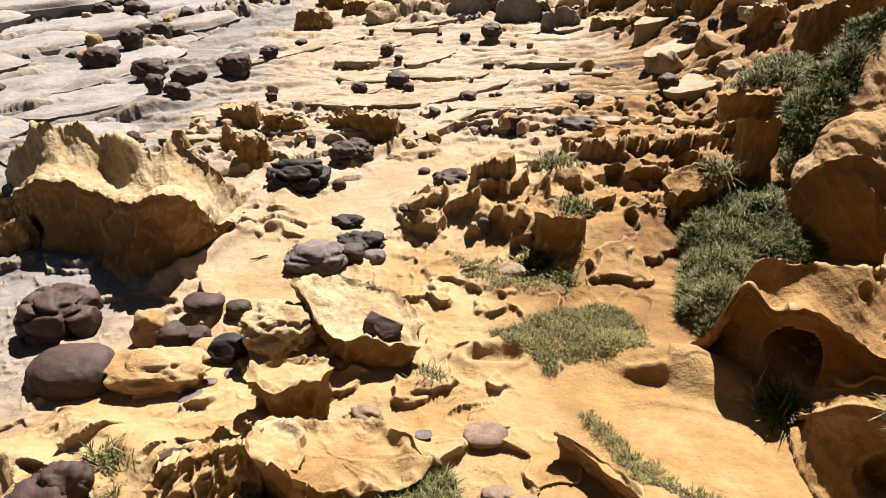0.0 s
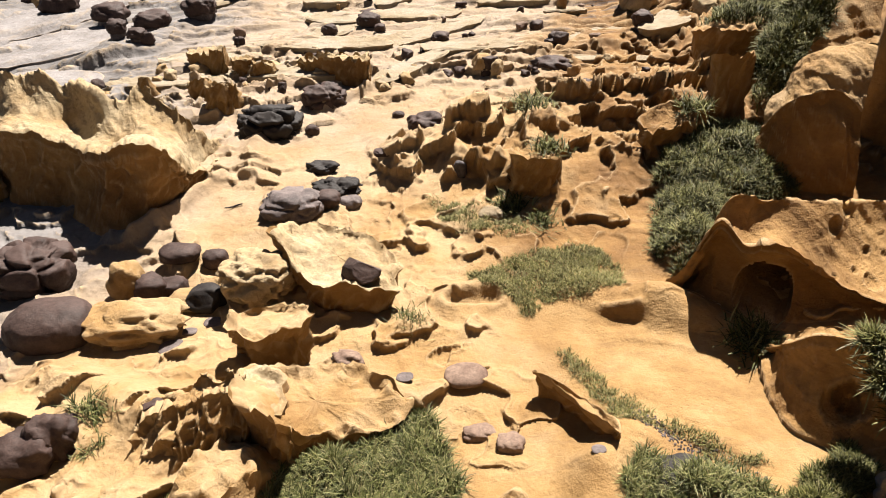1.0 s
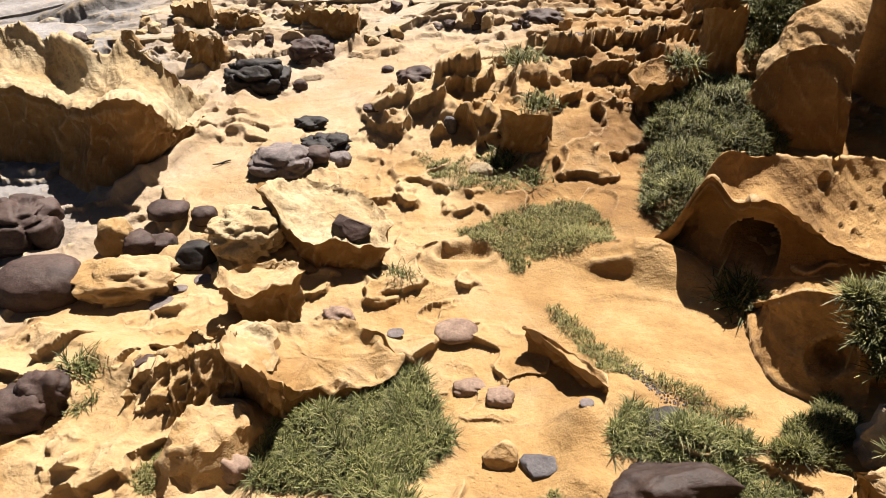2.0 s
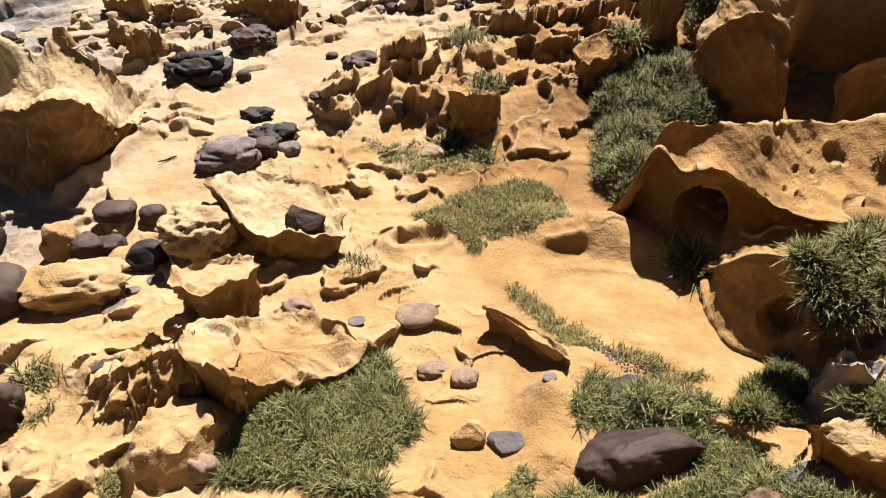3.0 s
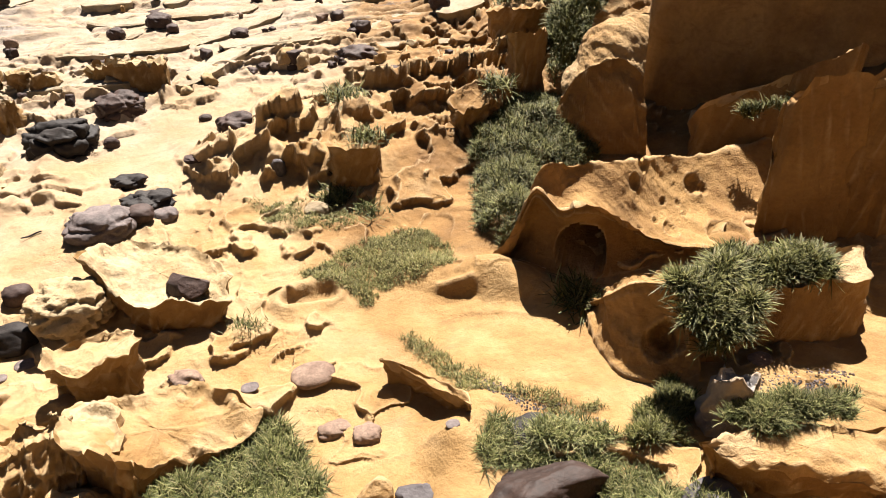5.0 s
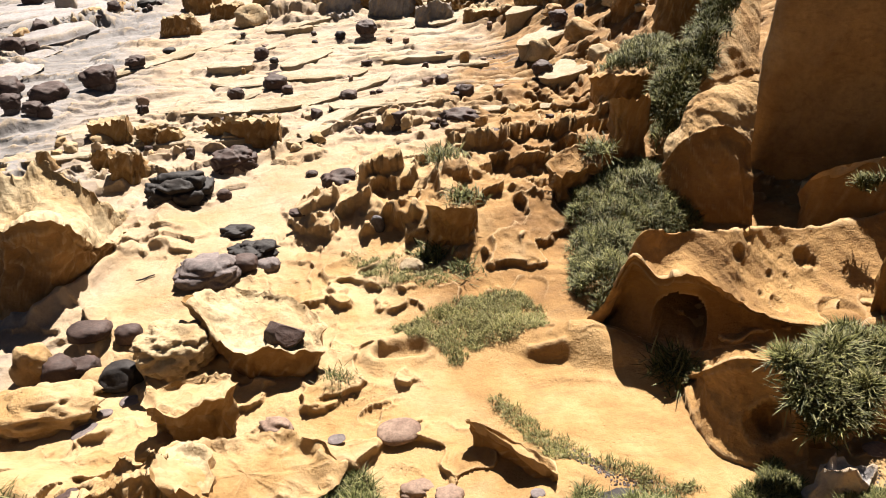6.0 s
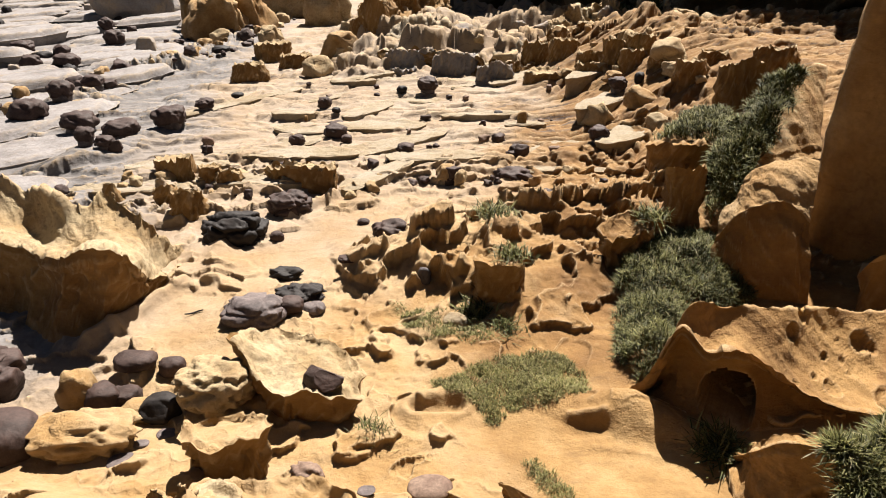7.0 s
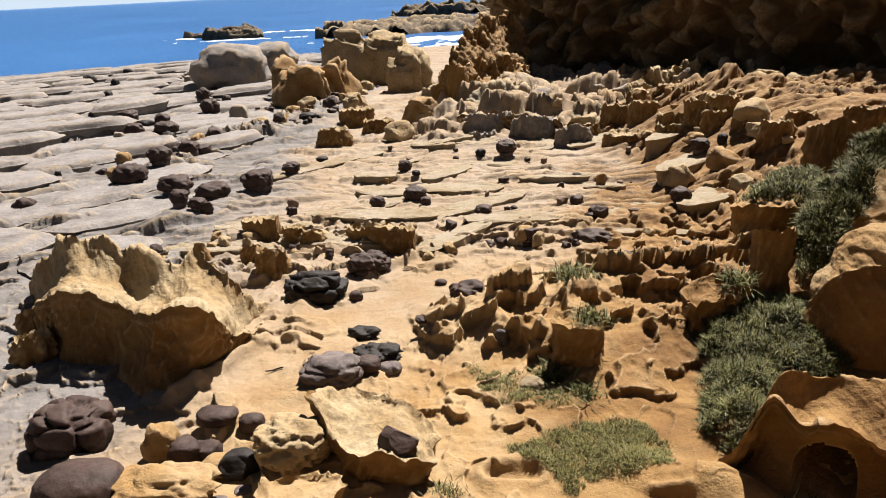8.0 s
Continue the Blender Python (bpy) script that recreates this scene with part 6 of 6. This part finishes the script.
patch("grass_patch", "small turf at the lower edge of the slab", [(-2.99, 4.72), (-2.85, 5.01), (-2.48, 5.2), (-2.37, 4.92), (-2.48, 4.52), (-2.99, 4.6)], M_DRY, 2500, 0.08, 0.01, 87, mound=0.04)
tuft("grass_tuft", "long-leaved tuft rooted in the channel wall", 3.95, 6.73, M_SHRUB, 420, 0.30, 0.018, 90, spread=0.14)
tuft("grass_tuft", "leafy tuft beside the sandstone knob", 1.46, 10.38, M_SHRUB, 260, 0.34, 0.022, 91, spread=0.14)
tuft("grass_tuft", "small bright tuft with pale flowers", 1.87, 9.79, M_GRASS, 200, 0.2, 0.016, 92, spread=0.12)
tuft("grass_tuft", "small green tuft on the crest", 2.13, 10.75, M_SHRUB, 220, 0.22, 0.016, 93, spread=0.15, z=0.9)
tuft("grass_tuft", "small green tuft on the crest", 2.15, 12.59, M_SHRUB, 260, 0.25, 0.02, 94, spread=0.2, z=0.9)
tuft("grass_tuft", "pale green tuft beside a dark nodule", -3.77, 6.08, M_GRASS, 220, 0.24, 0.012, 95, spread=0.1)
tuft("grass_tuft", "small green tuft in a crack", -0.21, 7.5, M_SHRUB, 200, 0.13, 0.012, 96, spread=0.12)
tuft("grass_tuft", "small tuft on the ochre rock", 4.75, 11.53, M_SHRUB, 220, 0.25, 0.02, 97, spread=0.15, z=1.1)
tuft("grass_tuft", "pale green tuft on bare rock", -3.62, 5.65, M_GRASS, 160, 0.16, 0.012, 98, spread=0.08)
patch("grass_patch", "tuft of turf at the edge of the golden floor", [(0.84, 4), (1.09, 4.02), (1.34, 3.76), (1.3, 3.48), (0.72, 3.67)], M_DRY, 1800, 0.09, 0.01, 88, mound=0.05)

# small things
stick("driftwood_stick", "short dark driftwood stick on the sandy slope", -3.09, 10.88, 0.30, 12)
boulder("nodule", "flat pale nodule set in the rock", -2.86, 7.96, 0.27, 0.21, 0.04, M_NODULE_GREY, seed=150, rough=0.08)
boulder("nodule", "flat pale nodule set in the rock", -3.14, 7.77, 0.2, 0.16, 0.06, M_NODULE_GREY, seed=151, rough=0.08)
boulder("nodule", "flat pale nodule set in the rock", -0.31, 6.39, 0.2, 0.16, 0.02, M_NODULE_GREY, seed=152, rough=0.08)
boulder("nodule", "flat pale nodule set in the rock", 1.61, 5, 0.15, 0.12, 0.02, M_NODULE_GREY, seed=153, rough=0.08)
boulder("nodule", "flat grey nodule flush with the rock", -3.25, 7.43, 0.4, 0.32, 0.03, M_NODULE_GREY, seed=155, rough=0.04, sink=0.5)
boulder("nodule", "flat brown nodule on the golden floor", 5.37, 4.94, 0.29, 0.23, 0.03, M_NODULE_RED, seed=156, rough=0.06)
boulder("boulder", "brown rock at the edge of the grass", -1.94, 4.7, 0.36, 0.29, 0.3, M_NODULE_RED, seed=157, rough=0.2, flats=2)
boulder("nodule", "small brown nodule on the shelf", -0.6, 12.09, 0.35, 0.28, 0.11, M_NODULE, seed=160, rough=0.2)
boulder("nodule", "small brown nodule on the shelf", -1.16, 22.86, 0.54, 0.43, 0.18, M_NODULE, seed=161, rough=0.2)
boulder("nodule", "small brown nodule on the shelf", 3.69, 18.56, 0.45, 0.36, 0.14, M_NODULE, seed=162, rough=0.2)
gravel("gravel", "loose grey gravel on the golden floor", [(5.1, 4.78), (6.28, 4.44), (5.94, 4.02), (4.93, 4.29)], 500, 31)
gravel("gravel", "fine stones along the grassy crack", [(1.61, 6.45), (2.18, 6.02), (2.62, 5.37), (3.44, 4.54), (3.01, 4.34), (2.52, 5.13), (1.84, 5.83)], 350, 32)
patch("shrub", "dark green shrubs at the foot of the far cliff", [(9.43, 36.9, 0.5), (10.57, 36.17, 1.3), (11.75, 34.95, 1.9), (12.91, 33.21, 1.9), (13.95, 34.66, 0.8), (11.95, 35.26, 0.5)], M_SHRUB, 3500, 0.4, 0.06, 89, mound=0.6, category='shrub')


# ---- broken rock strewn over the far shelf ----
def strewn(count, seed, line, spread, sizes, materials, name, label, group, flats=4, rough=0.28):
    """Loose rocks along a line of (x, y), each an object of its own."""
    rng = np.random.RandomState(seed)
    p = np.array(line, float)
    for k in range(count):
        t = rng.uniform(0, len(p) - 1.001)
        i = int(t)
        x, y = p[i] + (p[i + 1] - p[i]) * (t - i) + rng.normal(size=2) * spread
        w = sizes[0] + (sizes[1] - sizes[0]) * rng.uniform() ** 2
        if y > shore(x) - 2:
            continue
        boulder(name, label, x, y, w, w * rng.uniform(0.6, 1.0), w * rng.uniform(0.45, 0.9), materials[k % len(materials)], seed * 50 + k, rough, flats, turn=rng.uniform(0, 180), square=3.0, level=3, sink=0.2, group=group)


strewn(90, 21, [(-12.6, 23), (-11.0, 30), (-8.6, 36), (-6.8, 42), (-5, 50)], (0.9, 1.2), (0.2, 1.0), (M_CRUST, M_NODULE, M_OCHRE, M_NODULE), "rock", "broken brown rock along the dark seam", "rocks along the seam")
strewn(30, 22, [(-2, 33), (3, 32), (8, 33), (12, 34), (16, 31)], (1.6, 2.6), (0.4, 1.7), (M_CRUST, M_OCHRE, M_CRUST, M_GREY), "rock", "broken brown rock under the far cliff", "rocks under the far cliff")
strewn(24, 23, [(7.6, 20.5), (9.0, 24), (10.5, 28), (13, 30)], (0.9, 1.4), (0.3, 1.2), (M_CRUST, M_OCHRE, M_CRUST), "rock", "broken ochre rock on the slope", "rocks on the slope")
strewn(50, 24, [(-12, 24), (-20, 36), (-24, 52), (-14, 50), (-11, 36)], (3.0, 3.5), (0.25, 0.85), (M_NODULE_BLACK, M_NODULE), "nodule", "dark rounded nodule on the grey shelf", "nodules on the grey shelf", 0, 0.2)
strewn(45, 25, [(-5, 19), (0, 20), (5, 20), (4, 26), (-3, 27)], (1.4, 1.8), (0.10, 0.42), (M_NODULE, M_NODULE_RED, M_NODULE), "nodule", "small brown nodule on the cream shelf", "nodules on the cream shelf", 1, 0.22)
strewn(45, 26, [(-8, 17.2), (-4, 17), (0, 16.8), (3.5, 16.2), (6, 16)], (0.6, 0.6), (0.15, 0.55), (M_CRUST, M_NODULE, M_GOLD), "rock", "small crusted rock on the shelf", "small rocks on the shelf")
